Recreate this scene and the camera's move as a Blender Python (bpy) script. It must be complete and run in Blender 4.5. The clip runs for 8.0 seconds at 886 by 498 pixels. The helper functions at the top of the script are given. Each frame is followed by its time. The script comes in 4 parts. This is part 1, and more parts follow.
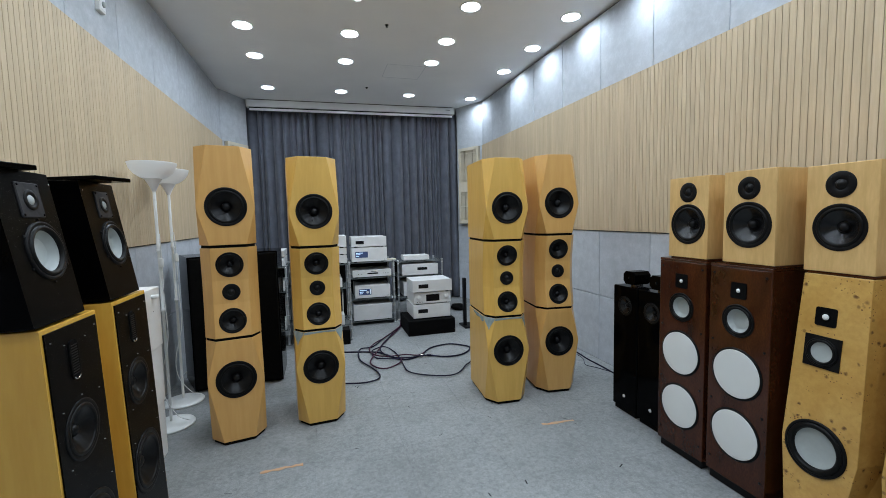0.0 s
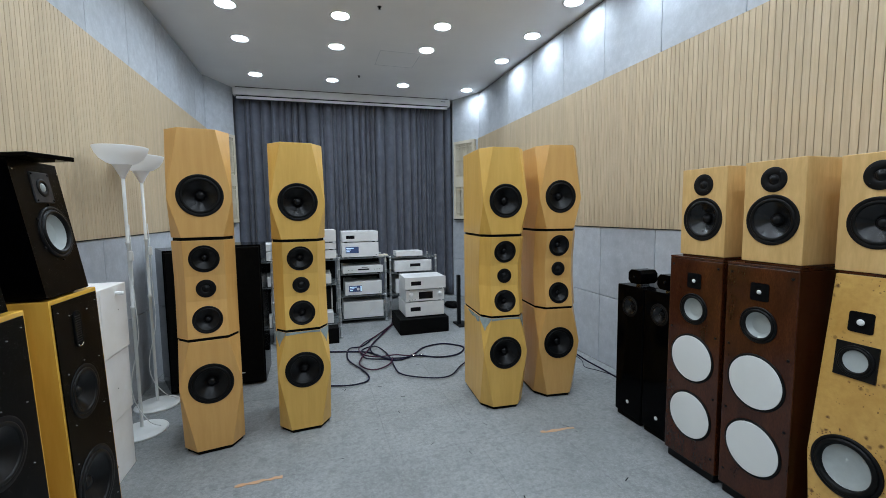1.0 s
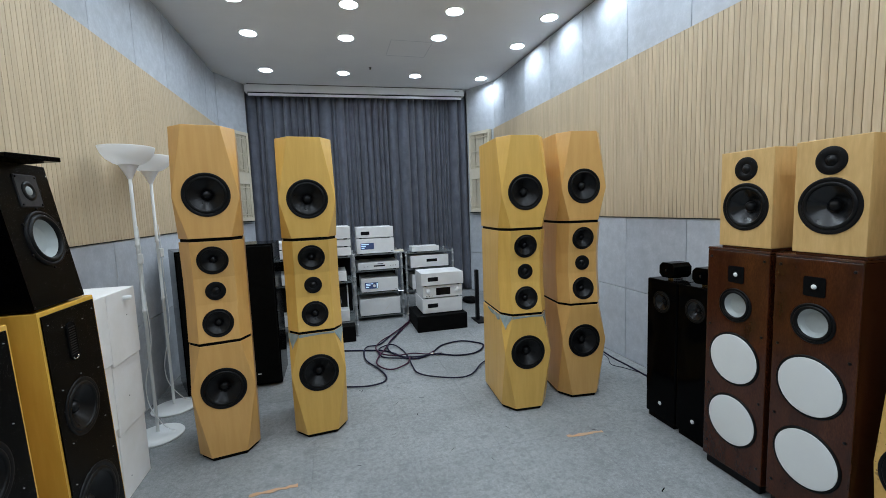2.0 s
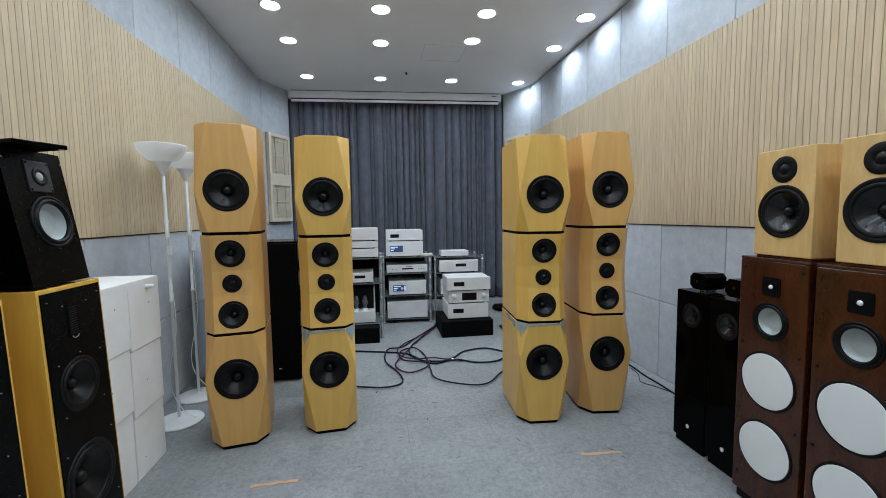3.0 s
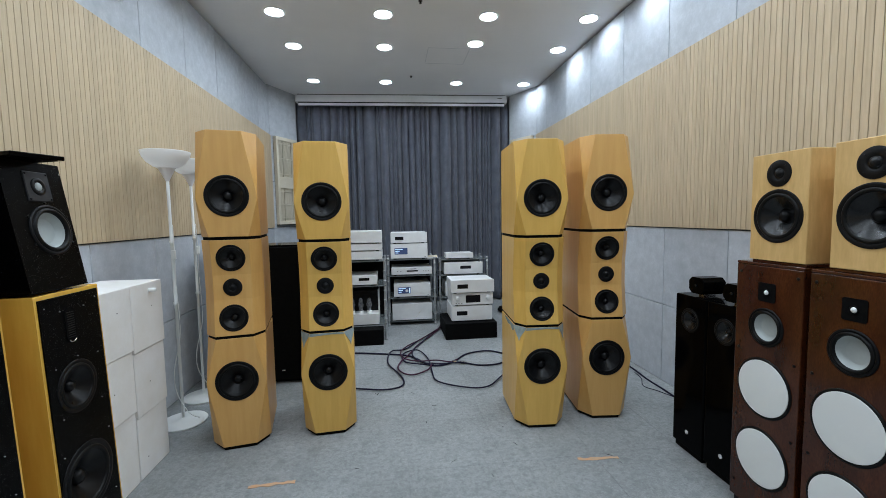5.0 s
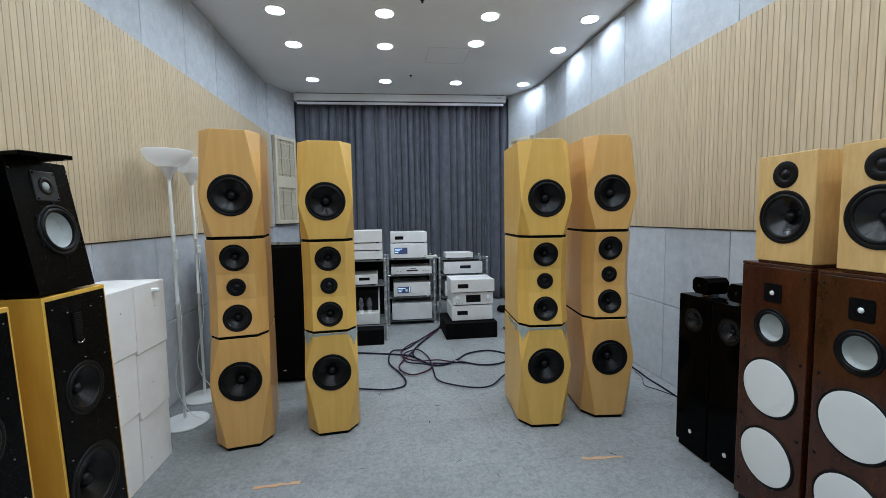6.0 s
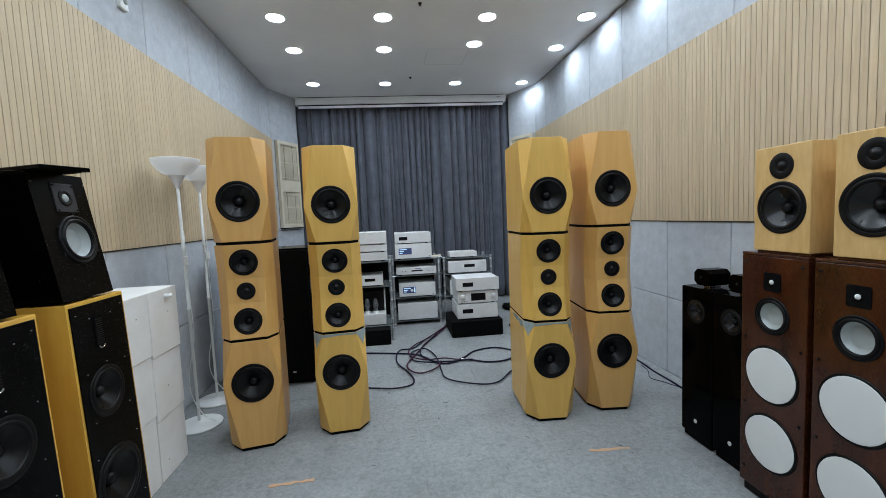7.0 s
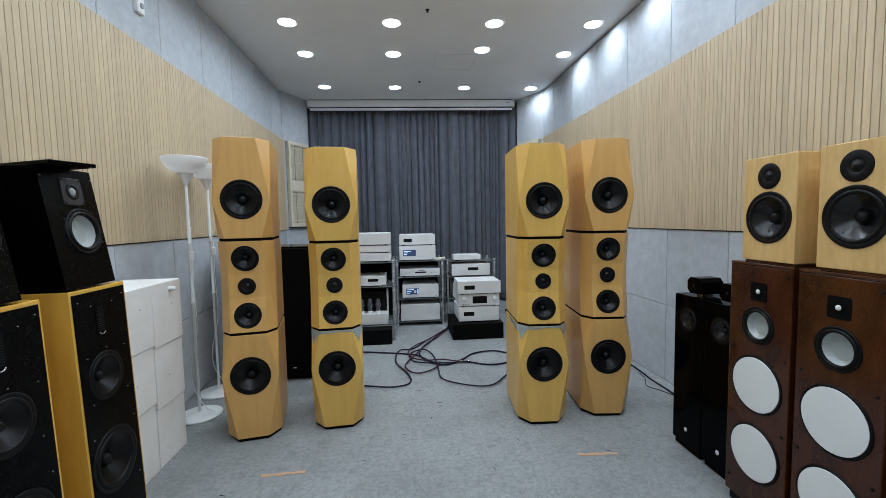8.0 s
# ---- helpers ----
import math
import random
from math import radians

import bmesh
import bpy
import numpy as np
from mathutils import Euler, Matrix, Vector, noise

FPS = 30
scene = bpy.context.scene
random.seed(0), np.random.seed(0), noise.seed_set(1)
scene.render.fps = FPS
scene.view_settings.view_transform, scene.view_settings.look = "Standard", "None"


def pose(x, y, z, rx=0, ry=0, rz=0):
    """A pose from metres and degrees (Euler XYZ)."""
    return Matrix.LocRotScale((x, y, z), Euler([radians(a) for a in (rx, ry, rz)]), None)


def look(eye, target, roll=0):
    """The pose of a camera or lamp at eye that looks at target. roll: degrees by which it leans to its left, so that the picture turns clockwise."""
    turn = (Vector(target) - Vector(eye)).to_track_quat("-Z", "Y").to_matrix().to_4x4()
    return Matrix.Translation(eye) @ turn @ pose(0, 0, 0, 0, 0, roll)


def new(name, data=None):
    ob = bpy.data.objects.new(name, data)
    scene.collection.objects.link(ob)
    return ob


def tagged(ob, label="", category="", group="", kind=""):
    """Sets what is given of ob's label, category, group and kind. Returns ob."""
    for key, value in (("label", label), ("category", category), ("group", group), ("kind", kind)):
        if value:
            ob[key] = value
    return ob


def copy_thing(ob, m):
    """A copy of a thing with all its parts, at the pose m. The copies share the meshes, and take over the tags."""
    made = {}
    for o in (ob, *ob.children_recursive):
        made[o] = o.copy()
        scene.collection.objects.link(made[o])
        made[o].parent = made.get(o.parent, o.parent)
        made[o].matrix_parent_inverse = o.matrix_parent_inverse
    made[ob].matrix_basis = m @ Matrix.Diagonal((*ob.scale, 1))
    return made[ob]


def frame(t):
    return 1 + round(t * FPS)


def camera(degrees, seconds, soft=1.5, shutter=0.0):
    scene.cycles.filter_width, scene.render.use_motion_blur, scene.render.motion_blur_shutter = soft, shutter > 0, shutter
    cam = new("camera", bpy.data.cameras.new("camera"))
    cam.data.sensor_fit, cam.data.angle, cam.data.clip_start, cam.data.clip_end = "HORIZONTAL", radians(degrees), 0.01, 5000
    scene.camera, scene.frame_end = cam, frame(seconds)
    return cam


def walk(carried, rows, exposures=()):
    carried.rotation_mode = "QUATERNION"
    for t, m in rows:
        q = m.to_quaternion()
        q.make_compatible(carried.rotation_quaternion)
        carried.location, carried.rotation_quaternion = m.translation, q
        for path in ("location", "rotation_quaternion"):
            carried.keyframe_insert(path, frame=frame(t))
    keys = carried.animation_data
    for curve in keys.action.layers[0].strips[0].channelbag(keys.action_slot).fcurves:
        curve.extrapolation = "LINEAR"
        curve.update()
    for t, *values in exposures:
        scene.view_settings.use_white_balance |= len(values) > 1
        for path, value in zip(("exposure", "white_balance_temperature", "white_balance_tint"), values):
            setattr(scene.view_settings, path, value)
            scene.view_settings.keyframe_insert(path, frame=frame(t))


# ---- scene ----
cam = camera(93.9, 8.0, soft=0.5)
PATH = [
    (0, (0.062, 0.248, 1.348), (0.618, 2.163, 1.194), -1.3),
    (0.5, (0.078, 0.3, 1.332), (0.635, 2.214, 1.166), -0.6),
    (1, (0.113, 0.424, 1.325), (0.697, 2.33, 1.154), -0.7),
    (1.5, (0.128, 0.502, 1.328), (0.686, 2.416, 1.17), -1.4),
    (2, (0.151, 0.548, 1.33), (0.655, 2.473, 1.128), -2.1),
    (2.2, (0.188, 0.566, 1.323), (0.636, 2.505, 1.119), -2.1),
    (3.3, (0.372, 0.548, 1.279), (0.649, 2.524, 1.131), -0.9),
    (3.5, (0.391, 0.538, 1.288), (0.662, 2.515, 1.143), -1.3),
    (4, (0.411, 0.536, 1.288), (0.681, 2.513, 1.157), -1.5),
    (4.5, (0.42, 0.533, 1.289), (0.674, 2.512, 1.151), -1.2),
    (4.7, (0.421, 0.534, 1.295), (0.665, 2.514, 1.147), -1.0),
    (5.8, (0.372, 0.544, 1.307), (0.629, 2.521, 1.147), -1.0),
    (6, (0.365, 0.545, 1.307), (0.63, 2.521, 1.148), -0.9),
    (6.5, (0.344, 0.523, 1.309), (0.604, 2.499, 1.143), -1.6),
    (7, (0.355, 0.503, 1.308), (0.603, 2.481, 1.148), -2.5),
    (7.5, (0.399, 0.48, 1.303), (0.634, 2.46, 1.15), -2.1),
    (8, (0.442, 0.446, 1.299), (0.635, 2.432, 1.157), -1.1),
]
walk(cam, [(t, look(eye, target, roll)) for t, eye, target, roll in PATH])

# ---- light ----
world = bpy.data.worlds.new("dim_interior")
scene.world = world
world.use_nodes = True
world.node_tree.nodes["Background"].inputs["Color"].default_value = (0.6, 0.7, 0.8, 1)
world.node_tree.nodes["Background"].inputs["Strength"].default_value = 0.02
LAMP_STRENGTH = 126.0
LAMP_COLOUR = (0.78, 0.905, 1.045)
scene.view_settings.exposure = 0.0

# ---- plan ----
XL, XR = -1.17, 2.48
YN, YS = 7.5, -1.6
CEIL = 3.1
SLAT_LOW, SLAT_TOP = 1.2, 2.43
CORNER_L, CORNER_R = (XL, 6.42), (XR, 6.27)
CURT_L, CURT_R = (-0.926, 6.894), (2.23, 6.77)


# ---- materials ----
def nodes_of(name):
    m = bpy.data.materials.new(name)
    m.use_nodes = True
    return m, m.node_tree.nodes, m.node_tree.links, m.node_tree.nodes["Principled BSDF"]


def coords(n, l, stretch):
    """Object coordinates in metres, shifted by a random amount for each object."""
    tc, info, mp, mul = n.new("ShaderNodeTexCoord"), n.new("ShaderNodeObjectInfo"), n.new("ShaderNodeMapping"), n.new("ShaderNodeMath")
    mul.operation = "MULTIPLY"
    mul.inputs[1].default_value = 23.0
    l.new(info.outputs["Random"], mul.inputs[0])
    l.new(tc.outputs["Object"], mp.inputs["Vector"])
    l.new(mul.outputs[0], mp.inputs["Location"])
    mp.inputs["Scale"].default_value = stretch
    return mp.outputs["Vector"], info.outputs["Random"]


def noise_node(n, l, vec, scale, detail=5, rough=0.6):
    t = n.new("ShaderNodeTexNoise")
    t.inputs["Scale"].default_value, t.inputs["Detail"].default_value, t.inputs["Roughness"].default_value = scale, detail, rough
    l.new(vec, t.inputs["Vector"])
    return t.outputs["Fac"]


def remap(n, l, value, a, b, c, d):
    r = n.new("ShaderNodeMapRange")
    for k, v in zip(("From Min", "From Max", "To Min", "To Max"), (a, b, c, d)):
        r.inputs[k].default_value = v
    l.new(value, r.inputs["Value"])
    return r.outputs["Result"]


def mixed(n, l, fac, a, b):
    m = n.new("ShaderNodeMix")
    m.data_type = "RGBA"
    l.new(fac, m.inputs["Factor"])
    for sock, v in ((m.inputs["A"], a), (m.inputs["B"], b)):
        if isinstance(v, tuple):
            sock.default_value = (*v, 1)
        else:
            l.new(v, sock)
    return m.outputs["Result"]


def surface(name, base, dark, scale=6.0, stretch=(1, 1, 1), fine=60.0, fine_mix=0.35, rough=0.5, rough_var=0.12, metal=0.0, bump=0.05, bump_scale=150.0, coat=0.0, vary=0.0, lo=0.35, hi=0.65, sheen=0.0, spec=0.5):
    """A mottled surface: a broad and a fine variation between two colours, uneven gloss, fine relief."""
    m, n, l, b = nodes_of(name)
    vec, rnd = coords(n, l, stretch)
    broad = remap(n, l, noise_node(n, l, vec, scale), lo, hi, 0, 1)
    col = mixed(n, l, broad, dark, base)
    small = remap(n, l, noise_node(n, l, vec, fine, 3), 0.35, 0.65, 0, fine_mix)
    col = mixed(n, l, small, col, dark)
    if vary:
        hs = n.new("ShaderNodeHueSaturation")
        l.new(remap(n, l, rnd, 0, 1, 1 - vary, 1 + vary), hs.inputs["Value"])
        l.new(col, hs.inputs["Color"])
        col = hs.outputs["Color"]
    l.new(col, b.inputs["Base Color"])
    l.new(remap(n, l, noise_node(n, l, vec, scale * 2.3), 0.3, 0.7, rough - rough_var, rough + rough_var), b.inputs["Roughness"])
    b.inputs["Metallic"].default_value, b.inputs["Coat Weight"].default_value, b.inputs["Coat Roughness"].default_value = metal, coat, 0.08
    b.inputs["Sheen Weight"].default_value, b.inputs["Specular IOR Level"].default_value = sheen, spec
    if bump:
        bp = n.new("ShaderNodeBump")
        bp.inputs["Strength"].default_value, bp.inputs["Distance"].default_value = bump, 0.002
        l.new(noise_node(n, l, vec, bump_scale, 3), bp.inputs["Height"])
        l.new(bp.outputs["Normal"], b.inputs["Normal"])
    return m


def glow(name, colour, strength):
    m, n, l, b = nodes_of(name)
    b.inputs["Base Color"].default_value = (*colour, 1)
    b.inputs["Emission Color"].default_value, b.inputs["Emission Strength"].default_value = (*colour, 1), strength
    return m


def granite(name):
    """Near-black polished stone laminate with fine pale flecks."""
    m, n, l, b = nodes_of(name)
    vec, _ = coords(n, l, (1, 1, 1))
    v = n.new("ShaderNodeTexVoronoi")
    v.inputs["Scale"].default_value = 330.0
    l.new(vec, v.inputs["Vector"])
    flecks = remap(n, l, v.outputs["Distance"], 0.08, 0.22, 1, 0)
    patches = remap(n, l, noise_node(n, l, vec, 110, 2), 0.42, 0.64, 0, 1)
    mul = n.new("ShaderNodeMath")
    mul.operation = "MULTIPLY"
    l.new(flecks, mul.inputs[0])
    l.new(patches, mul.inputs[1])
    l.new(mixed(n, l, mul.outputs[0], (0.001, 0.001, 0.001), (0.28, 0.275, 0.27)), b.inputs["Base Color"])
    b.inputs["Roughness"].default_value = 0.28
    b.inputs["Specular IOR Level"].default_value = 0.045
    return m


def burl(name):
    """Yellow burl veneer: cloudy figure with clusters of small, uneven brown eyes."""
    m, n, l, b = nodes_of(name)
    vec, _ = coords(n, l, (1, 1, 1))
    base = mixed(n, l, remap(n, l, noise_node(n, l, vec, 9, 6), 0.3, 0.7, 0, 1), (0.50, 0.275, 0.062), (0.63, 0.39, 0.112))
    base = mixed(n, l, remap(n, l, noise_node(n, l, vec, 55, 5), 0.42, 0.72, 0, 0.4), base, (0.42, 0.21, 0.04))
    warp, add = n.new("ShaderNodeTexNoise"), n.new("ShaderNodeVectorMath")
    warp.inputs["Scale"].default_value, warp.inputs["Detail"].default_value = 45.0, 3
    l.new(vec, warp.inputs["Vector"])
    add.operation = "MULTIPLY_ADD"
    l.new(warp.outputs["Color"], add.inputs[0])
    add.inputs[1].default_value = (0.014, 0.014, 0.014)
    l.new(vec, add.inputs[2])
    col = base
    for scale, a, c, lo, hi, top in ((40.0, 0.28, 0.40, 0.47, 0.52, 0.55), (40.0, 0.12, 0.26, 0.47, 0.51, 0.9), (95.0, 0.18, 0.32, 0.49, 0.54, 0.85)):
        v, mul = n.new("ShaderNodeTexVoronoi"), n.new("ShaderNodeMath")
        v.inputs["Scale"].default_value = scale
        l.new(add.outputs["Vector"], v.inputs["Vector"])
        eyes = remap(n, l, v.outputs["Distance"], a, c, top, 0)
        sparse, chosen = n.new("ShaderNodeMath"), remap(n, l, v.outputs["Color"], 0.64, 0.67, 0, 1)
        sparse.operation = "MULTIPLY"
        l.new(remap(n, l, noise_node(n, l, vec, 9.5, 2), lo, hi, 0, 1), sparse.inputs[0])
        l.new(chosen, sparse.inputs[1])
        where = sparse.outputs[0]
        mul.operation = "MULTIPLY"
        l.new(eyes, mul.inputs[0])
        l.new(where, mul.inputs[1])
        col = mixed(n, l, mul.outputs[0], col, (0.11, 0.04, 0.010))
    l.new(col, b.inputs["Base Color"])
    b.inputs["Roughness"].default_value = 0.3
    b.inputs["Coat Weight"].default_value = 0.25
    return m


def translucent_white(name):
    """White moulded plastic that lets some light through."""
    m, n, l, b = nodes_of(name)
    b.inputs["Base Color"].default_value, b.inputs["Roughness"].default_value = (0.85, 0.85, 0.84, 1), 0.4
    tr, mx = n.new("ShaderNodeBsdfTranslucent"), n.new("ShaderNodeMixShader")
    tr.inputs["Color"].default_value = (0.9, 0.9, 0.89, 1)
    mx.inputs[0].default_value = 0.5
    l.new(b.outputs[0], mx.inputs[1])
    l.new(tr.outputs[0], mx.inputs[2])
    l.new(mx.outputs[0], n["Material Output"].inputs["Surface"])
    return m


def carpet(name):
    """Flat grey needle-felt carpet: faint salt-and-pepper fibres, soft broad soiling, a few small stains."""
    m, n, l, b = nodes_of(name)
    tc = n.new("ShaderNodeTexCoord")
    info = n.new("ShaderNodeObjectInfo")
    add = n.new("ShaderNodeVectorMath")
    l.new(tc.outputs["Object"], add.inputs[0])
    l.new(info.outputs["Location"], add.inputs[1])
    vec = add.outputs["Vector"]
    col = mixed(n, l, remap(n, l, noise_node(n, l, vec, 1.6, 6, 0.65), 0.34, 0.66, 0, 1), (0.240, 0.249, 0.246), (0.318, 0.329, 0.326))
    col = mixed(n, l, remap(n, l, noise_node(n, l, vec, 38, 5, 0.75), 0.42, 0.66, 0, 0.62), col, (0.140, 0.148, 0.150))
    col = mixed(n, l, remap(n, l, noise_node(n, l, vec, 55, 4, 0.8), 0.52, 0.70, 0, 0.42), col, (0.42, 0.435, 0.435))
    col = mixed(n, l, remap(n, l, noise_node(n, l, vec, 140, 4, 0.7), 0.42, 0.64, 0, 0.35), col, (0.12, 0.13, 0.14))
    col = mixed(n, l, remap(n, l, noise_node(n, l, vec, 120, 3, 0.7), 0.56, 0.72, 0, 0.30), col, (0.46, 0.485, 0.50))
    col = mixed(n, l, remap(n, l, noise_node(n, l, vec, 11, 5), 0.54, 0.70, 0, 0.5), col, (0.150, 0.160, 0.164))
    col = mixed(n, l, remap(n, l, noise_node(n, l, vec, 7, 6, 0.7), 0.58, 0.74, 0, 0.35), col, (0.40, 0.41, 0.41))
    l.new(col, b.inputs["Base Color"])
    b.inputs["Roughness"].default_value, b.inputs["Specular IOR Level"].default_value = 0.92, 0.15
    bp = n.new("ShaderNodeBump")
    bp.inputs["Strength"].default_value, bp.inputs["Distance"].default_value = 0.8, 0.002
    l.new(noise_node(n, l, vec, 260, 3), bp.inputs["Height"])
    l.new(bp.outputs["Normal"], b.inputs["Normal"])
    return m


M_MAPLE = surface("honey_maple_veneer", (0.66, 0.385, 0.125), (0.60, 0.335, 0.10), 3, (9, 9, 0.9), 14, 0.22, 0.36, 0.06, bump=0.02, coat=0.12)
M_MAPLE_PALE = surface("yellow_maple_veneer", (0.70, 0.43, 0.105), (0.63, 0.37, 0.08), 3, (9, 9, 0.9), 14, 0.22, 0.36, 0.06, bump=0.02, coat=0.12)
M_BIRCH = surface("pale_birch_veneer", (0.70, 0.46, 0.19), (0.58, 0.36, 0.13), 5, (9, 9, 1.6), 14, 0.3, 0.42, 0.06, bump=0.02, vary=0.03)
M_AMBER = surface("amber_lacquered_veneer", (0.72, 0.42, 0.070), (0.64, 0.35, 0.05), 3, (7, 7, 0.9), 14, 0.2, 0.22, 0.05, bump=0.01, coat=0.4)
M_MAHOG = surface("polished_mahogany", (0.086, 0.0230, 0.0075), (0.026, 0.0064, 0.0024), 2.2, (5, 5, 1.6), 45, 0.6, 0.2, 0.04, bump=0, coat=0.25, lo=0.3, hi=0.7, spec=0.3)
M_BURL = burl("burl_veneer")
M_SLAT = surface("oak_slat", (0.59, 0.470, 0.312), (0.50, 0.388, 0.246), 4, (12, 12, 0.8), 14, 0.35, 0.55, 0.08, bump=0.06, bump_scale=60, vary=0.05)
M_SLATBACK = surface("dark_slat_backing", (0.25, 0.19, 0.12), (0.17, 0.13, 0.08), 10, rough=0.8, bump=0.05)
M_FELT = surface("grey_felt_board", (0.55, 0.582, 0.618), (0.42, 0.447, 0.48), 13, (1, 1, 1), 60, 0.5, 0.9, 0.05, bump=0.35, bump_scale=260, vary=0.05, lo=0.3, hi=0.7, spec=0.2)
# dark colour carries the shade in joints, gaps and pin holes
M_GROUT = surface("shadowed_joint", (0.11, 0.115, 0.125), (0.08, 0.085, 0.09), 10, rough=0.9, bump=0)
M_CARPET = carpet("grey_carpet_tile")
M_CEIL = surface("white_ceiling_paint", (0.83, 0.832, 0.835), (0.78, 0.783, 0.79), 1.2, (1, 1, 1), 40, 0.2, 0.85, 0.05, bump=0.08, bump_scale=300)
M_PLASTER = surface("pale_grey_plaster", (0.55, 0.57, 0.60), (0.48, 0.50, 0.53), 3, rough=0.85, bump=0.1)
M_CURTAIN = surface("slate_curtain_cloth", (0.120, 0.130, 0.160), (0.084, 0.092, 0.115), 7, (1, 1, 1), 220, 0.4, 0.85, 0.05, bump=0.25, bump_scale=500, sheen=0.25, spec=0.2)
M_WHITE = surface("white_enamel", (0.77, 0.785, 0.765), (0.73, 0.745, 0.725), 3, rough=0.45, rough_var=0.05, bump=0.0, fine_mix=0.1)
M_SHADE = translucent_white("white_lamp_plastic")
M_FOAM = surface("white_polystyrene", (0.86, 0.86, 0.85), (0.78, 0.765, 0.725), 4, (1, 1, 1), 70, 0.25, 0.75, 0.06, bump=0.25, bump_scale=180, vary=0.02)
M_SILVER = surface("satin_silver_metal", (0.79, 0.795, 0.79), (0.72, 0.725, 0.72), 8, rough=0.42, rough_var=0.05, metal=0.25, bump=0.01, fine_mix=0.12)
M_CHROME = surface("chrome", (0.78, 0.78, 0.79), (0.65, 0.65, 0.66), 10, rough=0.15, rough_var=0.05, metal=1.0, bump=0)
M_ALU = surface("white_aluminium", (0.84, 0.85, 0.87), (0.78, 0.79, 0.81), 5, rough=0.45, bump=0.01, fine_mix=0.1)
M_CREAM = surface("cream_painted_board", (0.72, 0.66, 0.53), (0.63, 0.57, 0.44), 5, rough=0.5, bump=0.02)
M_BLACK = surface("satin_black", (0.006, 0.006, 0.0065), (0.003, 0.003, 0.0035), 15, rough=0.45, rough_var=0.08, bump=0.03, bump_scale=300, spec=0.16)
M_GLOSS = surface("gloss_black_lacquer", (0.0015, 0.0015, 0.0018), (0.001, 0.001, 0.001), 10, rough=0.10, rough_var=0.03, bump=0, spec=0.035)
M_MATT = surface("matt_black", (0.003, 0.003, 0.003), (0.002, 0.002, 0.002), 20, rough=0.8, bump=0.2, spec=0.08)
M_RUBBER = surface("black_rubber", (0.004, 0.004, 0.004), (0.0025, 0.0025, 0.0025), 20, rough=0.45, rough_var=0.06, bump=0.03, spec=0.18)
M_CONE = surface("dark_polymer_cone", (0.005, 0.0052, 0.0058), (0.003, 0.0031, 0.0034), 14, rough=0.32, rough_var=0.05, bump=0.02, spec=0.21)
M_GREYCONE = surface("grey_metal_cone", (0.42, 0.455, 0.44), (0.36, 0.39, 0.378), 9, rough=0.5, metal=0.05, bump=0.02)
M_GREYCAP = surface("matt_grey_centre", (0.41, 0.445, 0.432), (0.34, 0.37, 0.36), 9, rough=0.55, bump=0.02)
M_PLATE = surface("dark_grey_plate", (0.022, 0.022, 0.024), (0.015, 0.015, 0.017), 20, rough=0.5, bump=0.05, spec=0.3)
M_POST = surface("satin_steel_post", (0.56, 0.57, 0.58), (0.46, 0.47, 0.48), 10, rough=0.36, rough_var=0.05, metal=0.6, bump=0.01)
M_GRAN = granite("black_granite_laminate")
M_GLASS = surface("smoked_glass_shelf", (0.16, 0.18, 0.18), (0.11, 0.125, 0.125), 5, rough=0.06, rough_var=0.02, bump=0)
M_DISPLAY = surface("dark_display_glass", (0.008, 0.008, 0.010), (0.006, 0.006, 0.007), 5, rough=0.1, rough_var=0.02, bump=0, spec=0.15)
M_BLUE = glow("blue_screen", (0.022, 0.040, 0.105), 0.5)
M_TEXT = glow("pale_screen_marks", (0.55, 0.75, 1.0), 0.9)
M_LENS = glow("lamp_diffuser", LAMP_COLOUR, LAMP_STRENGTH)
M_TAPE = surface("worn_orange_tape", (0.60, 0.27, 0.11), (0.44, 0.30, 0.19), 30, rough=0.75, bump=0.2, fine_mix=0.6)
M_FILM = surface("grey_green_protective_film", (0.36, 0.42, 0.41), (0.22, 0.28, 0.29), 18, rough=0.18, bump=0.3, bump_scale=60)
M_CABLE = surface("braided_cable", (0.008, 0.0065, 0.030), (0.004, 0.0035, 0.013), 60, rough=0.6, bump=0.3, bump_scale=500, spec=0.18)
M_REDCABLE = surface("maroon_cable", (0.060, 0.010, 0.034), (0.026, 0.005, 0.016), 60, rough=0.55, bump=0.3, bump_scale=500, spec=0.2)
M_VALVE = surface("silvered_valve_glass", (0.17, 0.174, 0.182), (0.05, 0.053, 0.058), 40, rough=0.06, rough_var=0.03, bump=0)
M_SHINY = surface("shiny_polymer_cone", (0.007, 0.0072, 0.008), (0.004, 0.0042, 0.0046), 14, rough=0.24, rough_var=0.04, bump=0.02, spec=0.38)


# ---- mesh helpers ----
def mesh_from(bm, name, material, smooth=False):
    bmesh.ops.recalc_face_normals(bm, faces=bm.faces[:])
    me = bpy.data.meshes.new(name)
    if smooth:
        for f in bm.faces:
            f.smooth = True
    bm.to_mesh(me)
    bm.free()
    me.materials.append(material)
    return me


def place(name, me, parent=None, m=None, label=""):
    ob = new(name, me)
    if parent is not None:
        ob.parent = parent
    if m is not None:
        ob.matrix_basis = m
    if label:
        ob["label"] = label
    return ob


def part(name, bm, material, parent, label="", m=None, smooth=False):
    return place(name, mesh_from(bm, name, material, smooth), parent, m, label)


def thing(name, m, label, category, group="", kind=""):
    e = new(name)
    e.empty_display_size = 0.05
    e.matrix_basis = m
    return tagged(e, label, category, group, kind)


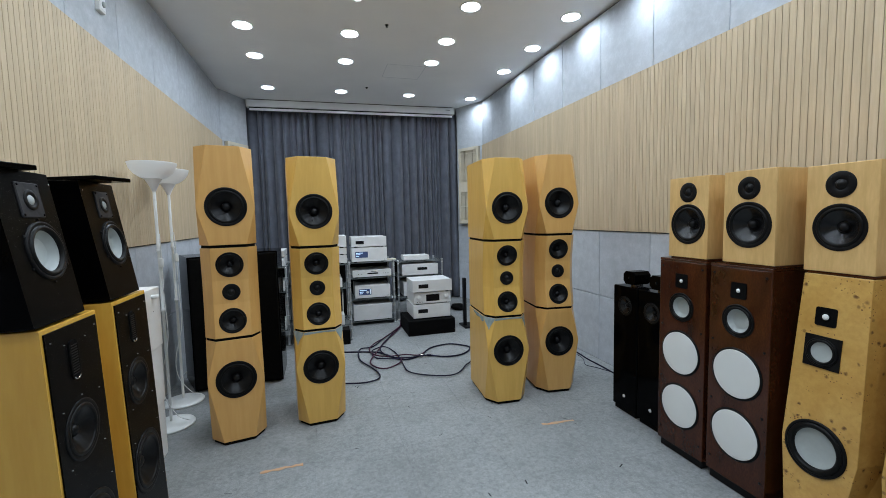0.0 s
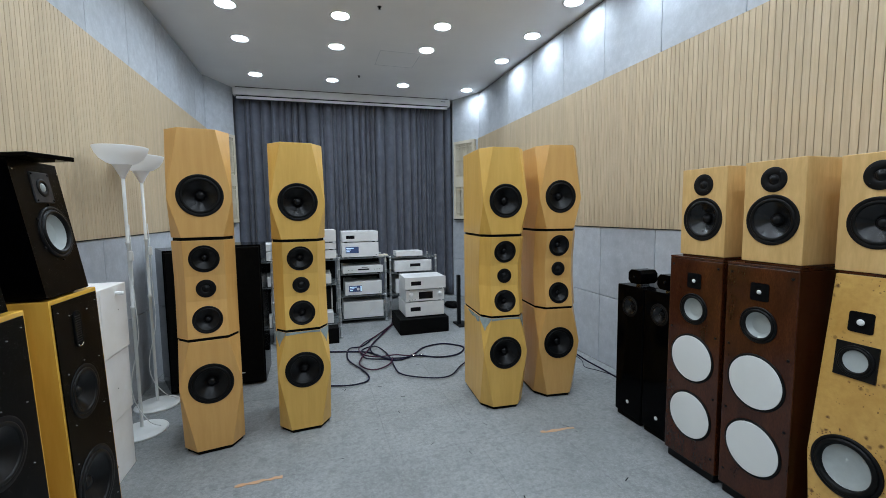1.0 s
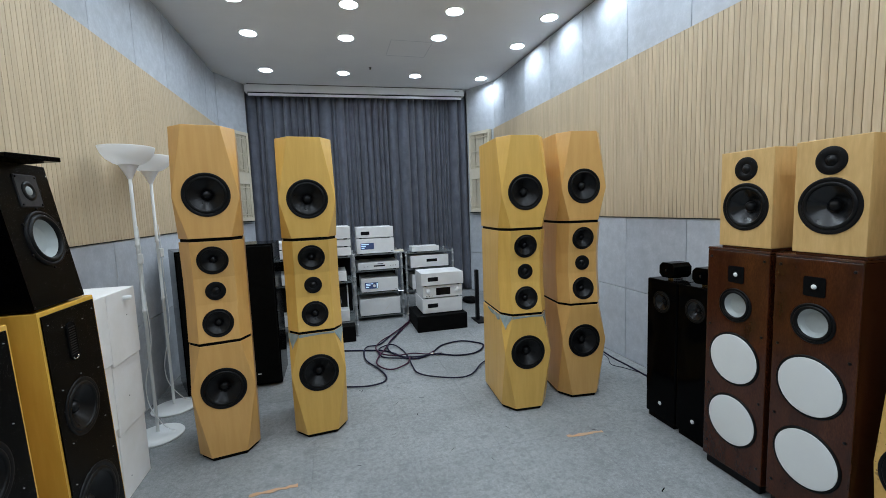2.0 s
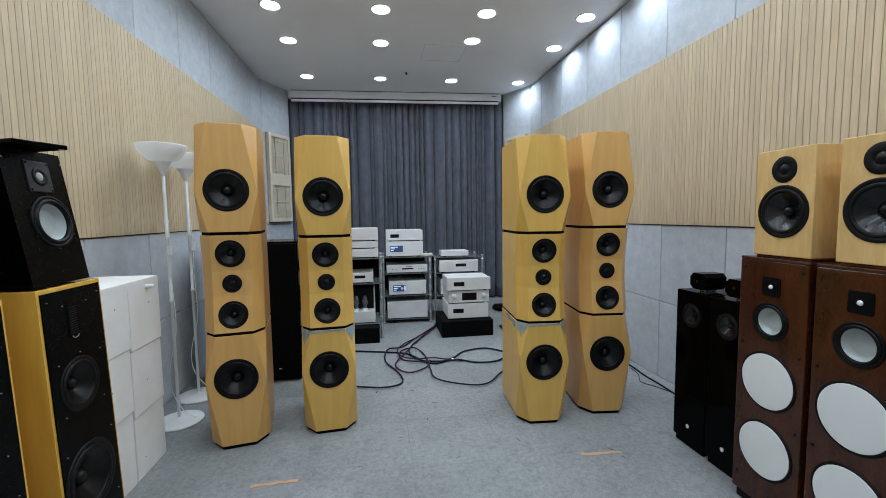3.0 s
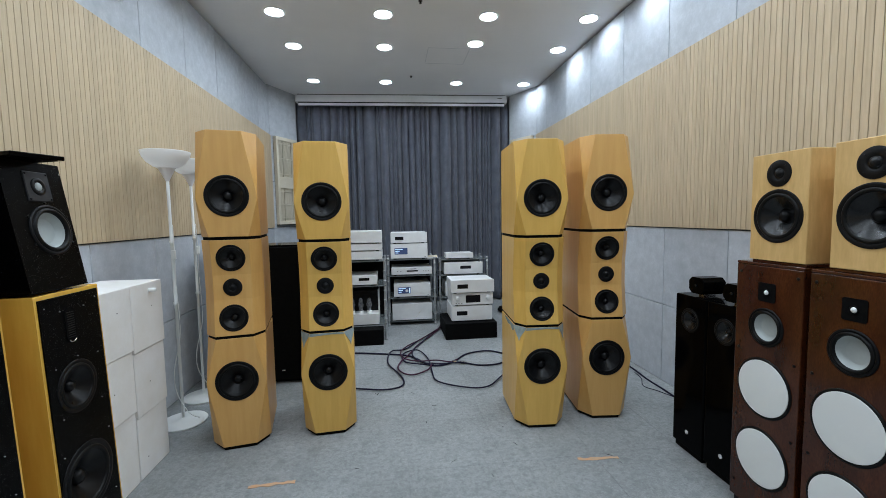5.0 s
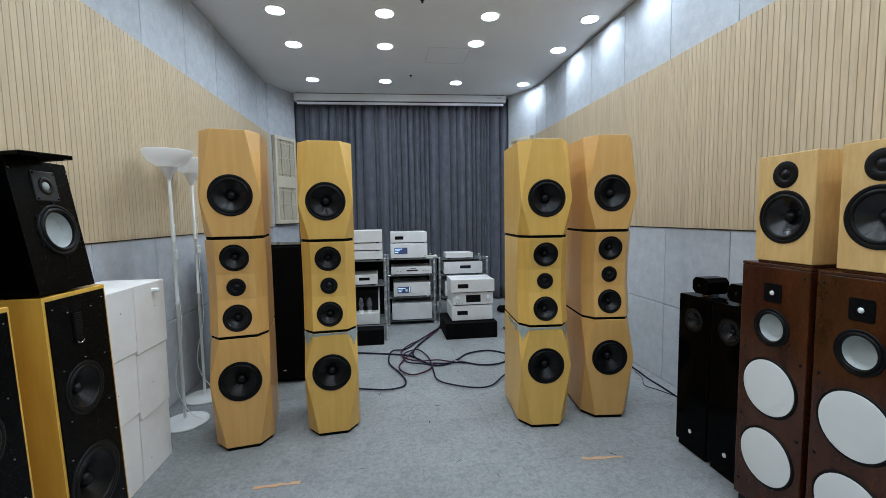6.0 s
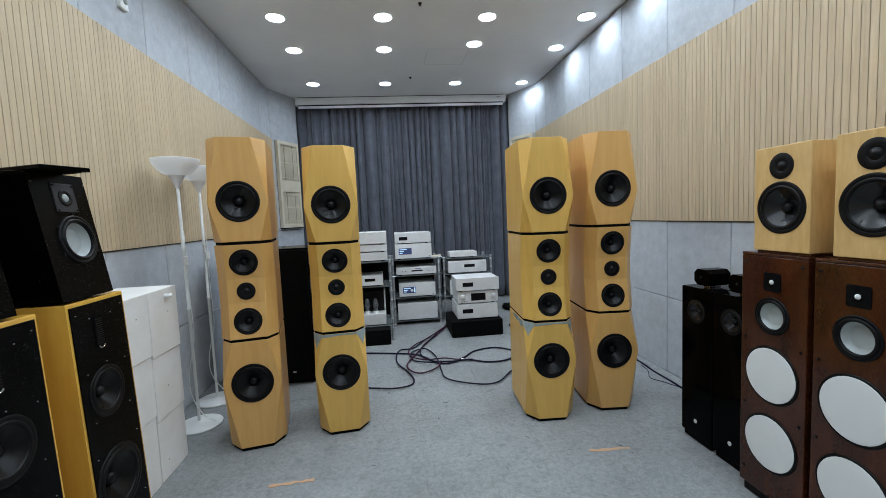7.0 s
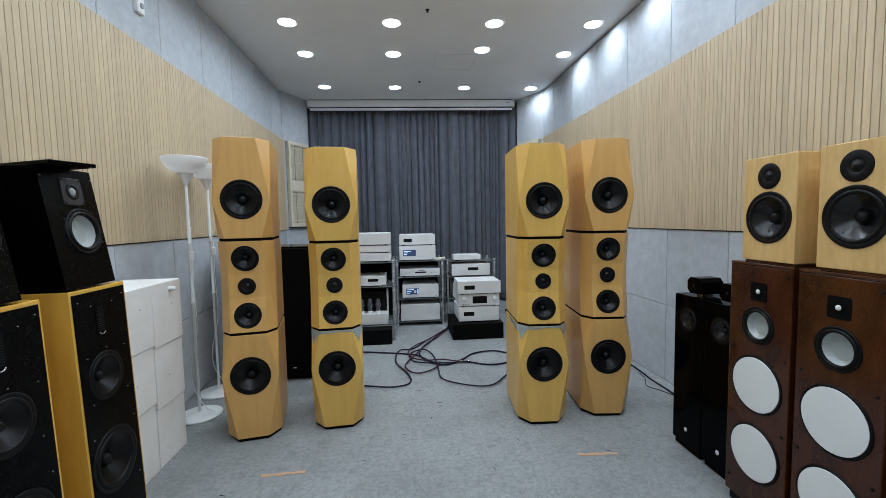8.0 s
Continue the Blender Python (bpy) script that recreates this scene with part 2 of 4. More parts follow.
def box(x0, x1, y0, y1, z0, z1, bevel=0.0, bm=None, seg=1):
    bm = bm or bmesh.new()
    r = bmesh.ops.create_cube(bm, size=1)
    for v in r["verts"]:
        v.co = Vector((x0 + (v.co.x + 0.5) * (x1 - x0), y0 + (v.co.y + 0.5) * (y1 - y0), z0 + (v.co.z + 0.5) * (z1 - z0)))
    if bevel:
        edges = {e for v in r["verts"] for e in v.link_edges}
        bmesh.ops.bevel(bm, geom=list(edges), offset=bevel, segments=seg, affect="EDGES", profile=0.6)
    return bm


def prism(points, z0, z1, bm=None):
    """An upright prism over a plan outline."""
    bm = bm or bmesh.new()
    low, top = [bm.verts.new((x, y, z0)) for x, y in points], [bm.verts.new((x, y, z1)) for x, y in points]
    bm.faces.new(low[::-1])
    bm.faces.new(top)
    for i in range(len(points)):
        j = (i + 1) % len(points)
        bm.faces.new((low[i], low[j], top[j], top[i]))
    return bm


def lathe(profile, seg=40, axis="y", bm=None):
    """Turns a profile of (radius, height) round z, or round -y so that height points to the front."""
    bm = bm or bmesh.new()
    rings = []
    for r, h in profile:
        ring = []
        for k in range(1 if r == 0 else seg):
            a = 2 * math.pi * k / seg
            x, y = r * math.cos(a), r * math.sin(a)
            ring.append(bm.verts.new((x, -h, y) if axis == "y" else (x, y, h)))
        rings.append(ring)
    for a, b in zip(rings, rings[1:]):
        for k in range(seg):
            j = (k + 1) % seg
            quad = [a[k % len(a)], a[j % len(a)], b[j % len(b)], b[k % len(b)]]
            face = []
            for v in quad:
                if v not in face:
                    face.append(v)
            if len(face) > 2:
                bm.faces.new(face)
    return bm


def tube(points, r, seg=8, bm=None):
    bm = bm or bmesh.new()
    pts = [Vector(p) for p in points]
    rings = []
    for i, p in enumerate(pts):
        d = (pts[min(i + 1, len(pts) - 1)] - pts[max(i - 1, 0)]).normalized()
        side = d.cross(Vector((0, 0, 1)))
        side = side.normalized() if side.length > 1e-4 else Vector((1, 0, 0))
        up = side.cross(d)
        rings.append([bm.verts.new(p + r * (math.cos(2 * math.pi * k / seg) * side + math.sin(2 * math.pi * k / seg) * up)) for k in range(seg)])
    for a, b in zip(rings, rings[1:]):
        for k in range(seg):
            bm.faces.new((a[k], a[(k + 1) % seg], b[(k + 1) % seg], b[k]))
    bm.faces.new(rings[0][::-1])
    bm.faces.new(rings[-1])
    return bm


def curve_points(ctrl, per=8):
    """A smooth line through control points."""
    c = [Vector(p) for p in ctrl]
    out = []
    for i in range(len(c) - 1):
        p0, p1, p2, p3 = c[max(i - 1, 0)], c[i], c[i + 1], c[min(i + 2, len(c) - 1)]
        for k in range(per):
            t = k / per
            out.append(0.5 * (2 * p1 + (p2 - p0) * t + (2 * p0 - 5 * p1 + 4 * p2 - p3) * t * t + (3 * p1 - p0 - 3 * p2 + p3) * t**3))
    return out + [c[-1]]


def holed(bm, outline, holes, seg=40):
    """A flat panel with round holes. outline: 3D points in order; holes: (centre, radius), with x across and up along the panel."""
    vs = [Vector(p) for p in outline]
    ex = Vector((1, 0, 0))
    nrm = (vs[1] - vs[0]).cross(vs[2] - vs[0]).normalized()
    ez = nrm.cross(ex).normalized()
    edges = []
    loops = [vs] + [[Vector(c) + r * (math.cos(2 * math.pi * k / seg) * ex + math.sin(2 * math.pi * k / seg) * ez) for k in range(seg)] for c, r in holes]
    for loop in loops:
        b = [bm.verts.new(p) for p in loop]
        edges += [bm.edges.new((b[i], b[(i + 1) % len(b)])) for i in range(len(b))]
    bmesh.ops.triangle_fill(bm, use_beauty=True, use_dissolve=False, edges=edges, normal=nrm)
    return bm


def poly(bm, *points):
    bm.faces.new([bm.verts.new(p) for p in points])


def cabinet(w, d, z0, z1, holes, depth0=0.0):
    """A box cabinet whose front, at y = depth0, has driver holes (x, z, radius)."""
    h = w / 2
    bm = bmesh.new()
    holed(bm, [(-h, depth0, z0), (h, depth0, z0), (h, depth0, z1), (-h, depth0, z1)], [((x, depth0, z), r) for x, z, r in holes])
    poly(bm, (-h, depth0, z1), (h, depth0, z1), (h, d, z1), (-h, d, z1))
    poly(bm, (-h, depth0, z0), (h, depth0, z0), (h, d, z0), (-h, d, z0))
    poly(bm, (-h, d, z0), (h, d, z0), (h, d, z1), (-h, d, z1))
    for s in (-h, h):
        poly(bm, (s, depth0, z0), (s, depth0, z1), (s, d, z1), (s, d, z0))
    bmesh.ops.remove_doubles(bm, verts=bm.verts[:], dist=1e-5)
    return bm


def softened(ob, width=0.003, segments=2):
    b = ob.modifiers.new("bevel", "BEVEL")
    b.width, b.segments, b.limit_method, b.angle_limit = width, segments, "ANGLE", radians(25)
    return ob


# ---- loudspeaker drivers ----
DRIVER_MESHES = {}


def driver_mesh(kind, piece, profile, r, material, seg=40):
    key = (kind, piece, r)
    if key not in DRIVER_MESHES:
        DRIVER_MESHES[key] = mesh_from(lathe([(a * r, b * r) for a, b in profile], seg), piece, material, True)
    return DRIVER_MESHES[key]




def driver(name, parent, x, y, z, r, kind="dark", tilt=0.0, label=""):
    """A round driver on a baffle that faces -y; its frame is the mesh and carries the moving pieces."""
    m = pose(x, y, z, tilt)
    if kind in ("dark", "shiny"):
        cone = M_SHINY if kind == "shiny" else M_CONE
        ob = place(name, driver_mesh(kind, "frame", [(1.0, -0.02), (1.0, 0.02), (0.985, 0.032), (0.93, 0.032), (0.885, 0.022), (0.845, 0.014), (0.82, -0.03)], r, M_BLACK), parent, m, label)
        place("surround", driver_mesh(kind, "surround", [(0.86, 0.0)] + [(0.785 + 0.075 * math.cos(a), 0.052 * math.sin(a)) for a in [math.pi * k / 6 for k in range(1, 6)]] + [(0.71, 0.0)], r, M_RUBBER), ob)
        place("cone", driver_mesh(kind, "cone", [(0.72, 0.005), (0.60, -0.07), (0.45, -0.17), (0.33, -0.26), (0.22, -0.34)], r, cone), ob)
        place("dust_cap", driver_mesh(kind, "dust_cap", [(0.23, -0.33), (0.215, -0.27), (0.17, -0.20), (0.09, -0.155), (0, -0.14)], r, M_CONE), ob)
    elif kind == "pale":
        ob = place(name, driver_mesh(kind, "frame", [(1.0, -0.02), (1.0, 0.05), (0.96, 0.075), (0.88, 0.06), (0.86, -0.04)], r, M_BLACK), parent, m, label)
        place("surround", driver_mesh(kind, "surround", [(0.88, 0.03)] + [(0.79 + 0.09 * math.cos(a), 0.02 + 0.10 * math.sin(a)) for a in [math.pi * k / 6 for k in range(1, 6)]] + [(0.70, -0.02)], r, M_RUBBER), ob)
        place("cone", driver_mesh(kind, "cone", [(0.71, -0.02), (0.66, -0.09), (0.60, -0.17), (0.53, -0.25), (0.50, -0.275)], r, M_GREYCONE), ob, None, "pale grey cone")
        place("dust_cap", driver_mesh(kind, "dust_cap", [(0.505, -0.262), (0.47, -0.272), (0.36, -0.295), (0.2, -0.308), (0, -0.312)], r, M_GREYCAP), ob, None, "hollow grey centre")
    elif kind == "flat":
        ob = place(name, driver_mesh(kind, "frame", [(1.0, -0.02), (1.0, 0.05), (0.96, 0.075), (0.88, 0.06), (0.86, -0.04)], r, M_BLACK), parent, m, label)
        place("surround", driver_mesh(kind, "surround", [(0.90, 0.03)] + [(0.80 + 0.10 * math.cos(a), 0.02 + 0.10 * math.sin(a)) for a in [math.pi * k / 6 for k in range(1, 6)]] + [(0.69, -0.03)], r, M_RUBBER), ob)
        place("cone", driver_mesh(kind, "cone", [(0.70, -0.03), (0.62, -0.055), (0.45, -0.085), (0.2, -0.105), (0, -0.11)], r, M_GREYCAP), ob, None, "shallow matt silver cone")
    elif kind == "disc":
        ob = place(name, driver_mesh(kind, "frame", [(1.09, -0.01), (1.09, 0.025), (1.05, 0.05), (0.99, 0.03)], r, M_RUBBER), parent, m, label)
        place("cone", driver_mesh(kind, "white_disc", [(1.0, -0.01), (1.0, 0.052), (0.997, 0.056), (0.985, 0.057), (0.5, 0.058), (0, 0.058)], r, M_WHITE), ob, None, "flat white disc cone")
    elif kind == "tweeter":
        ob = place(name, driver_mesh(kind, "faceplate", [(1.0, -0.02), (1.0, 0.05), (0.97, 0.07), (0.58, 0.066), (0.44, 0.045), (0.40, 0.0)], r, M_BLACK), parent, m, label)
        place("dome", driver_mesh(kind, "dome", [(0.41, 0.0), (0.37, 0.05), (0.31, 0.04), (0.27, 0.08), (0.20, 0.14), (0.10, 0.175), (0, 0.185)], r, M_CONE), ob)
        for k in range(4):
            a = math.pi / 4 + k * math.pi / 2
            place("screw", driver_mesh(kind, "screw", [(0.05, 0.03), (0.05, 0.085), (0, 0.09)], r, M_CONE, 8), ob, pose(0.78 * r * math.cos(a), 0, 0.78 * r * math.sin(a)))
    return ob


def square_tweeter(parent, x, y, z, half, tilt=0.0, dome_r=0.013):
    c = half * 0.22
    rim = [(sx * (half - c) + c * math.cos(u), sz * (half - c) + c * math.sin(u)) for sx, sz, u0 in ((1, 1, 0), (-1, 1, 1), (-1, -1, 2), (1, -1, 3)) for u in [math.pi / 2 * (u0 + k / 4) for k in range(5)]]
    bm = bmesh.new()
    ends = [[bm.verts.new((px, py, pz)) for px, pz in rim] for py in (-0.003, 0.003)]
    bm.faces.new(ends[0])
    bm.faces.new(ends[1])
    for k in range(20):
        bm.faces.new((ends[0][k], ends[0][(k + 1) % 20], ends[1][(k + 1) % 20], ends[1][k]))
    ob = part("tweeter", bm, M_MATT, parent, "square black tweeter plate", pose(x, y, z, tilt))
    part("dome_ring", lathe([(dome_r * 1.75, 0.002), (dome_r * 1.7, 0.0045), (dome_r * 1.3, 0.005), (dome_r * 1.0, 0.0035)], 28), M_MATT, ob, smooth=True)
    part("dome", lathe([(dome_r * 1.15, 0.0035), (dome_r * 1.05, 0.006), (dome_r * 0.6, 0.008), (0, 0.0085)], 28), M_WHITE, ob, "pale dome", smooth=True)
    return ob


def screw(parent, x, y, z, r=0.004, material=None, tilt=0.0):
    return part("screw", lathe([(r, -0.001), (r, 0.002), (r * 0.6, 0.003), (0, 0.003)], 10), material or M_CHROME, parent, m=pose(x, y, z, tilt))


# ---- room shell ----
def structure(name, bm, material, label, category, m=None):
    return tagged(place(name, mesh_from(bm, name, material), None, m), label, category, kind="structure")


floor = structure("floor", box(XL - 0.3, XR + 0.3, YS - 0.2, YN + 0.2, -0.15, -0.006), M_GROUT, "grey floor slab under square carpet tiles", "floor")
# rows at 2.22 and below are unseen, added to light the near end
LAMP_ROWS = (6.25, 5.14, 4.425, 3.72, 2.97, 2.22, 1.47, 0.72, -0.03)
LAMP_SPOTS = [(x, y - (0.042 if n else 0.014) * (x + 0.545) - (0.12 if (n, x) == (1, 1.337) else 0)) for n, y in enumerate(LAMP_ROWS) for x in (-0.545, 0.392, 1.337, 2.272)]
RECESS = 0.022
slab = box(XL - 0.3, XR + 0.3, YS - 0.2, YN + 0.2, CEIL + 0.08, CEIL + 0.19)
holed(slab, [(XL - 0.3, YS - 0.2, CEIL), (XR + 0.3, YS - 0.2, CEIL), (XR + 0.3, YN + 0.2, CEIL), (XL - 0.3, YN + 0.2, CEIL)], [((x, y, CEIL), 0.083) for x, y in LAMP_SPOTS], 32)
ceiling = structure("ceiling", slab, M_CEIL, "matt white painted ceiling with recessed downlights", "ceiling")
wall_west = structure("wall_west", box(XL - 0.18, XL - 0.022, YS, CORNER_L[1] + 0.3, -0.006, CEIL), M_GROUT, "side wall clad in grey felt boards and oak slats", "wall")
wall_east = structure("wall_east", box(XR + 0.022, XR + 0.18, YS, CORNER_R[1] + 0.3, -0.006, CEIL), M_GROUT, "side wall clad in grey felt boards and oak slats", "wall")
# unseen end wall, added to close the room
wall_south = structure("wall_south", box(XL - 0.3, XR + 0.3, YS - 0.18, YS, -0.006, CEIL), M_PLASTER, "plain pale grey wall, unseen, added behind the viewer", "wall")
wall_north = structure("wall_north", box(XL - 0.3, XR + 0.3, 7.25, 7.4, -0.006, CEIL), M_PLASTER, "plain wall behind the long grey curtain", "wall")


def corner_wall(name, a, b):
    """The slanting wall from a side wall to the curtain recess, felt boards on it."""
    a, b = Vector((*a, 0)), Vector((*b, 0))
    length, yaw = (b - a).length, math.degrees(math.atan2(b.y - a.y, b.x - a.x))
    w = structure(name, box(-0.02, length, 0.022, 0.14, -0.006, CEIL), M_GROUT, "slanting corner wall clad in grey felt boards", "wall", pose(a.x, a.y, 0, 0, 0, yaw))
    for z0, z1 in ((0.0, 0.6), (0.6, 1.2), (1.2, 1.82), (1.82, 2.43), (2.43, CEIL)):
        part("felt_board", box(0.002, length - 0.001, 0, 0.022, z0 + 0.002, z1 - 0.002, 0.002), M_FELT, w)
    part("end_board", box(length, length + 0.012, 0.004, 0.45, 0.0, CEIL - 0.002), M_FELT, w)
    return w


corner_wall_left = corner_wall("wall_corner_west", CORNER_L, CURT_L)
corner_wall_right = corner_wall("wall_corner_east", CURT_R, CORNER_R)

# ---- downlights, unseen near rows added for light ----
ring_me = mesh_from(lathe([(0.072, -RECESS), (0.075, 0.004), (0.083, 0.008), (0.090, 0.007), (0.095, 0.0), (0.095, -0.003)], 36, "z"), "trim_ring", M_WHITE, True)
lens_me = mesh_from(lathe([(0.0725, -RECESS - 0.002), (0.0725, -RECESS + 0.001), (0, -RECESS + 0.002)], 28, "z"), "diffuser", M_LENS)
for lx, ly in LAMP_SPOTS:
    d = thing("downlight", pose(lx, ly, CEIL, 180), "round recessed white ceiling downlight, switched on", "ceiling light", "ceiling downlights")
    place("trim_ring", ring_me, d)
    place("diffuser", lens_me, d, None, "glowing white diffuser")


# ---- speaker towers ----
def faceted_box(z0, zm, z1, top, low, hole, half=0.1537, cut=0.09, depth=0.463):
    """A cabinet whose front widens from both ends to full width at zm, with slanting facets at its corners."""
    bm = bmesh.new()
    holed(bm, [(-low, 0, z0), (low, 0, z0), (half, 0, zm), (top, 0, z1), (-top, 0, z1), (-half, 0, zm)], [hole])
    for s in (-1, 1):
        f, t, b = Vector((s * half, 0, zm)), (s * half, cut, z1), (s * half, cut, z0)
        poly(bm, f, (s * top, 0, z1), t)
        poly(bm, f, (s * low, 0, z0), b)
        poly(bm, f, t, (s * half, depth, z1), (s * half, depth, z0), b)
    for z, w in ((z1, top), (z0, low)):
        poly(bm, (-w, 0, z), (w, 0, z), (half, cut, z), (half, depth, z), (-half, depth, z), (-half, cut, z))
    poly(bm, (-half, depth, z0), (half, depth, z0), (half, depth, z1), (-half, depth, z1))
    bmesh.ops.remove_doubles(bm, verts=bm.verts[:], dist=1e-5)
    return bm


def waisted_box(z0, z1, front=0.0985, half=0.1537, cut=0.075, depth=0.455, dip=0.028):
    """The middle cabinet: its front and both slanting corners fold back to a shallow waist round the tweeter."""
    bm = bmesh.new()
    za, zb = z0 + 0.2, z1 - 0.195
    rows = [(z0, 0.0), (za, dip), (zb, dip), (z1, 0.0)]
    for (a, ya), (b, yb), hole in zip(rows, rows[1:], ((0.753, 0.065), None, (1.088, 0.065))):
        hs = [((0, ya + (yb - ya) * (hole[0] - a) / (b - a), hole[0]), hole[1])] if hole else []
        holed(bm, [(-front, ya, a), (front, ya, a), (front, yb, b), (-front, yb, b)], hs)
        for s in (-1, 1):
            poly(bm, (s * front, ya, a), (s * half, ya + cut, a), (s * half, yb + cut, b), (s * front, yb, b))
    for s in (-1, 1):
        poly(bm, *[(s * half, y + cut, z) for z, y in rows], (s * half, depth, z1), (s * half, depth, z0))
    for z in (z0, z1):
        poly(bm, (-front, 0, z), (front, 0, z), (half, cut, z), (half, depth, z), (-half, depth, z), (-half, cut, z))
    poly(bm, (-half, depth, z0), (half, depth, z0), (half, depth, z1), (-half, depth, z1))
    bmesh.ops.remove_doubles(bm, verts=bm.verts[:], dist=1e-5)
    return bm


def octagon(front, half, cut, depth, inset):
    return [(-front + inset * 0.4, inset), (front - inset * 0.4, inset), (half - inset, cut + inset * 0.4), (half - inset, depth - inset), (-half + inset, depth - inset), (-half + inset, cut + inset * 0.4)]


def tower(m, label):
    t = thing("tower_speaker", m, label, "loudspeaker", "faceted maple tower speakers")
    part("plinth", prism(octagon(0.086, 0.1537, 0.09, 0.463, 0.012), 0.0, 0.021), M_MATT, t, "black plinth")
    softened(part("bottom_cabinet", faceted_box(0.021, 0.397, 0.640, 0.0955, 0.087, ((0, 0, 0.397), 0.096)), M_MAPLE, t), 0.002)
    part("lower_spacer", prism(octagon(0.0985, 0.1537, 0.08, 0.455, 0.006), 0.640, 0.656), M_MATT, t, "black spacer plate")
    softened(part("middle_cabinet", waisted_box(0.656, 1.189), M_MAPLE, t), 0.002)
    part("upper_spacer", prism(octagon(0.0985, 0.1537, 0.08, 0.455, 0.008), 1.189, 1.206), M_MATT, t, "black spacer plate")
    softened(part("top_cabinet", faceted_box(1.206, 1.42, 1.778, 0.087, 0.100, ((0, 0, 1.428), 0.096)), M_MAPLE, t), 0.002)
    driver("woofer", t, 0, 0, 0.397, 0.1125, label="black cone woofer")
    driver("woofer", t, 0, 0, 1.428, 0.1125, label="black cone woofer")
    driver("midrange", t, 0, 0.0138, 0.753, 0.0752, tilt=-8.0, label="black midrange driver")
    driver("midrange", t, 0, 0.0145, 1.088, 0.0752, tilt=8.0, label="black midrange driver")
    driver("tweeter", t, 0, 0.028, 0.9236, 0.0495, "tweeter", label="small black tweeter")
    return t


TOWERS = [(-0.472, 2.935, 10.0), (0.018, 3.010, 5.0), (1.300, 2.890, -4.0), (1.740, 2.940, -6.0)]
first = tower(pose(TOWERS[0][0], TOWERS[0][1], 0, 0, 0, TOWERS[0][2]), "tall faceted honey-maple tower speaker standing on grey carpet")
made_towers = [first] + [copy_thing(first, pose(x, y, 0, 0, 0, a)) for x, y, a in TOWERS[1:]]
for t, k in zip(made_towers, (1.006, 0.982, 0.982, 1.003)):
    t.scale = (1, 1, k)
for t in made_towers[1:3]:
    for o in t.children:
        if o.name.split(".")[0].endswith("cabinet"):
            o.material_slots[0].link = "OBJECT"
            o.material_slots[0].material = M_MAPLE_PALE
    t["label"] = "tall faceted honey-maple tower speaker with grey film on one joint"
    bm = bmesh.new()
    for s in (-1, 1):
        off = Vector((s * 0.82, -0.54, 0.19)) * 0.0025
        a, b, f = Vector((s * 0.0955, 0, 0.640)), Vector((s * 0.1537, 0.09, 0.640)), Vector((s * 0.1537, 0, 0.397))
        corners = ((0.0, 0.0), (1.0, 0.0), (0.96, 0.10), (0.62, 0.30), (0.50, 0.37), (0.38, 0.26), (0.06, 0.07))
        poly(bm, *[a.lerp(b, u).lerp(f, w) + off for u, w in corners])
        side = [(0.09, 0.637), (0.36, 0.637), (0.33, 0.622), (0.25, 0.606), (0.18, 0.612), (0.13, 0.590), (0.09, 0.602)]
        poly(bm, *[(s * 0.1553, y, z + 0.002) for y, z in side])
    poly(bm, (-0.096, -0.0016, 0.640), (0.096, -0.0016, 0.640), (0.100, -0.0016, 0.626), (0.03, -0.0016, 0.630), (-0.04, -0.0016, 0.626), (-0.101, -0.0016, 0.622))
    f = part("protective_film", bm, M_FILM, t, "crumpled grey-green plastic film")
    so = f.modifiers.new("thick", "SOLIDIFY")
    so.thickness, so.offset = 0.0012, 0


# ---- row along the east wall ----
def mahogany_speaker(m):
    t = thing("floor_speaker", m, "glossy dark mahogany floor speaker with white disc woofers", "loudspeaker", "mahogany floor speakers")
    part("plinth", box(-0.135, 0.135, 0.012, 0.42, 0.0, 0.045, 0.003), M_BLACK, t, "black plinth")
    softened(part("cabinet", cabinet(0.295, 0.45, 0.045, 1.082, [(0, 0.835, 0.064)]), M_MAHOG, t), 0.004)
    softened(part("top_board", box(-0.1485, 0.1485, -0.001, 0.452, 1.082, 1.094), M_MAHOG, t), 0.004, 3)
    square_tweeter(t, 0, 0, 0.977, 0.038, dome_r=0.0085)
    driver("midrange", t, 0, 0, 0.835, 0.078, "pale", label="midrange with pale grey cone and thick black surround")
    for z in (0.583, 0.286):
        driver("woofer", t, 0, 0, z, 0.113, "disc", label="woofer with a flat white disc")
    # black screw discs stand in for dark screw holes
    for x, z in ((-0.125, 1.05), (0.125, 1.05), (-0.125, 0.72), (0.125, 0.72), (-0.125, 0.42), (0.125, 0.42), (0.125, 0.12), (-0.125, 0.12)):
        screw(t, x, 0, z, 0.006, M_BLACK)
    return t


m1 = mahogany_speaker(pose(1.9, 2.002, 0, 0, 0, -90))
m2 = copy_thing(m1, pose(1.9, 1.685, 0, 0, 0, -90))


def bookshelf(m, w=0.238, h=0.42, cone=0.104):
    t = thing("bookshelf_speaker", m, "pale birch two-way bookshelf speaker standing on a floor speaker", "loudspeaker", "birch bookshelf speakers")
    part("base_board", box(-w / 2 + 0.012, w / 2, 0.004, 0.33, 0.0, 0.012, 0.002), M_MAHOG, t, "dark base board")
    softened(part("cabinet", cabinet(w, 0.34, 0.012, h + 0.012, [(0, 0.188, cone - 0.014)]), M_BIRCH, t), 0.003)
    driver("woofer", t, 0, 0, 0.188, cone, "shiny", label="black cone woofer with shiny cone")
    driver("tweeter", t, 0, 0, 0.352, 0.051, "tweeter", label="round black dome tweeter")
    return t


b1 = bookshelf(pose(1.9, 1.973, 1.094, 0, 0, -90))
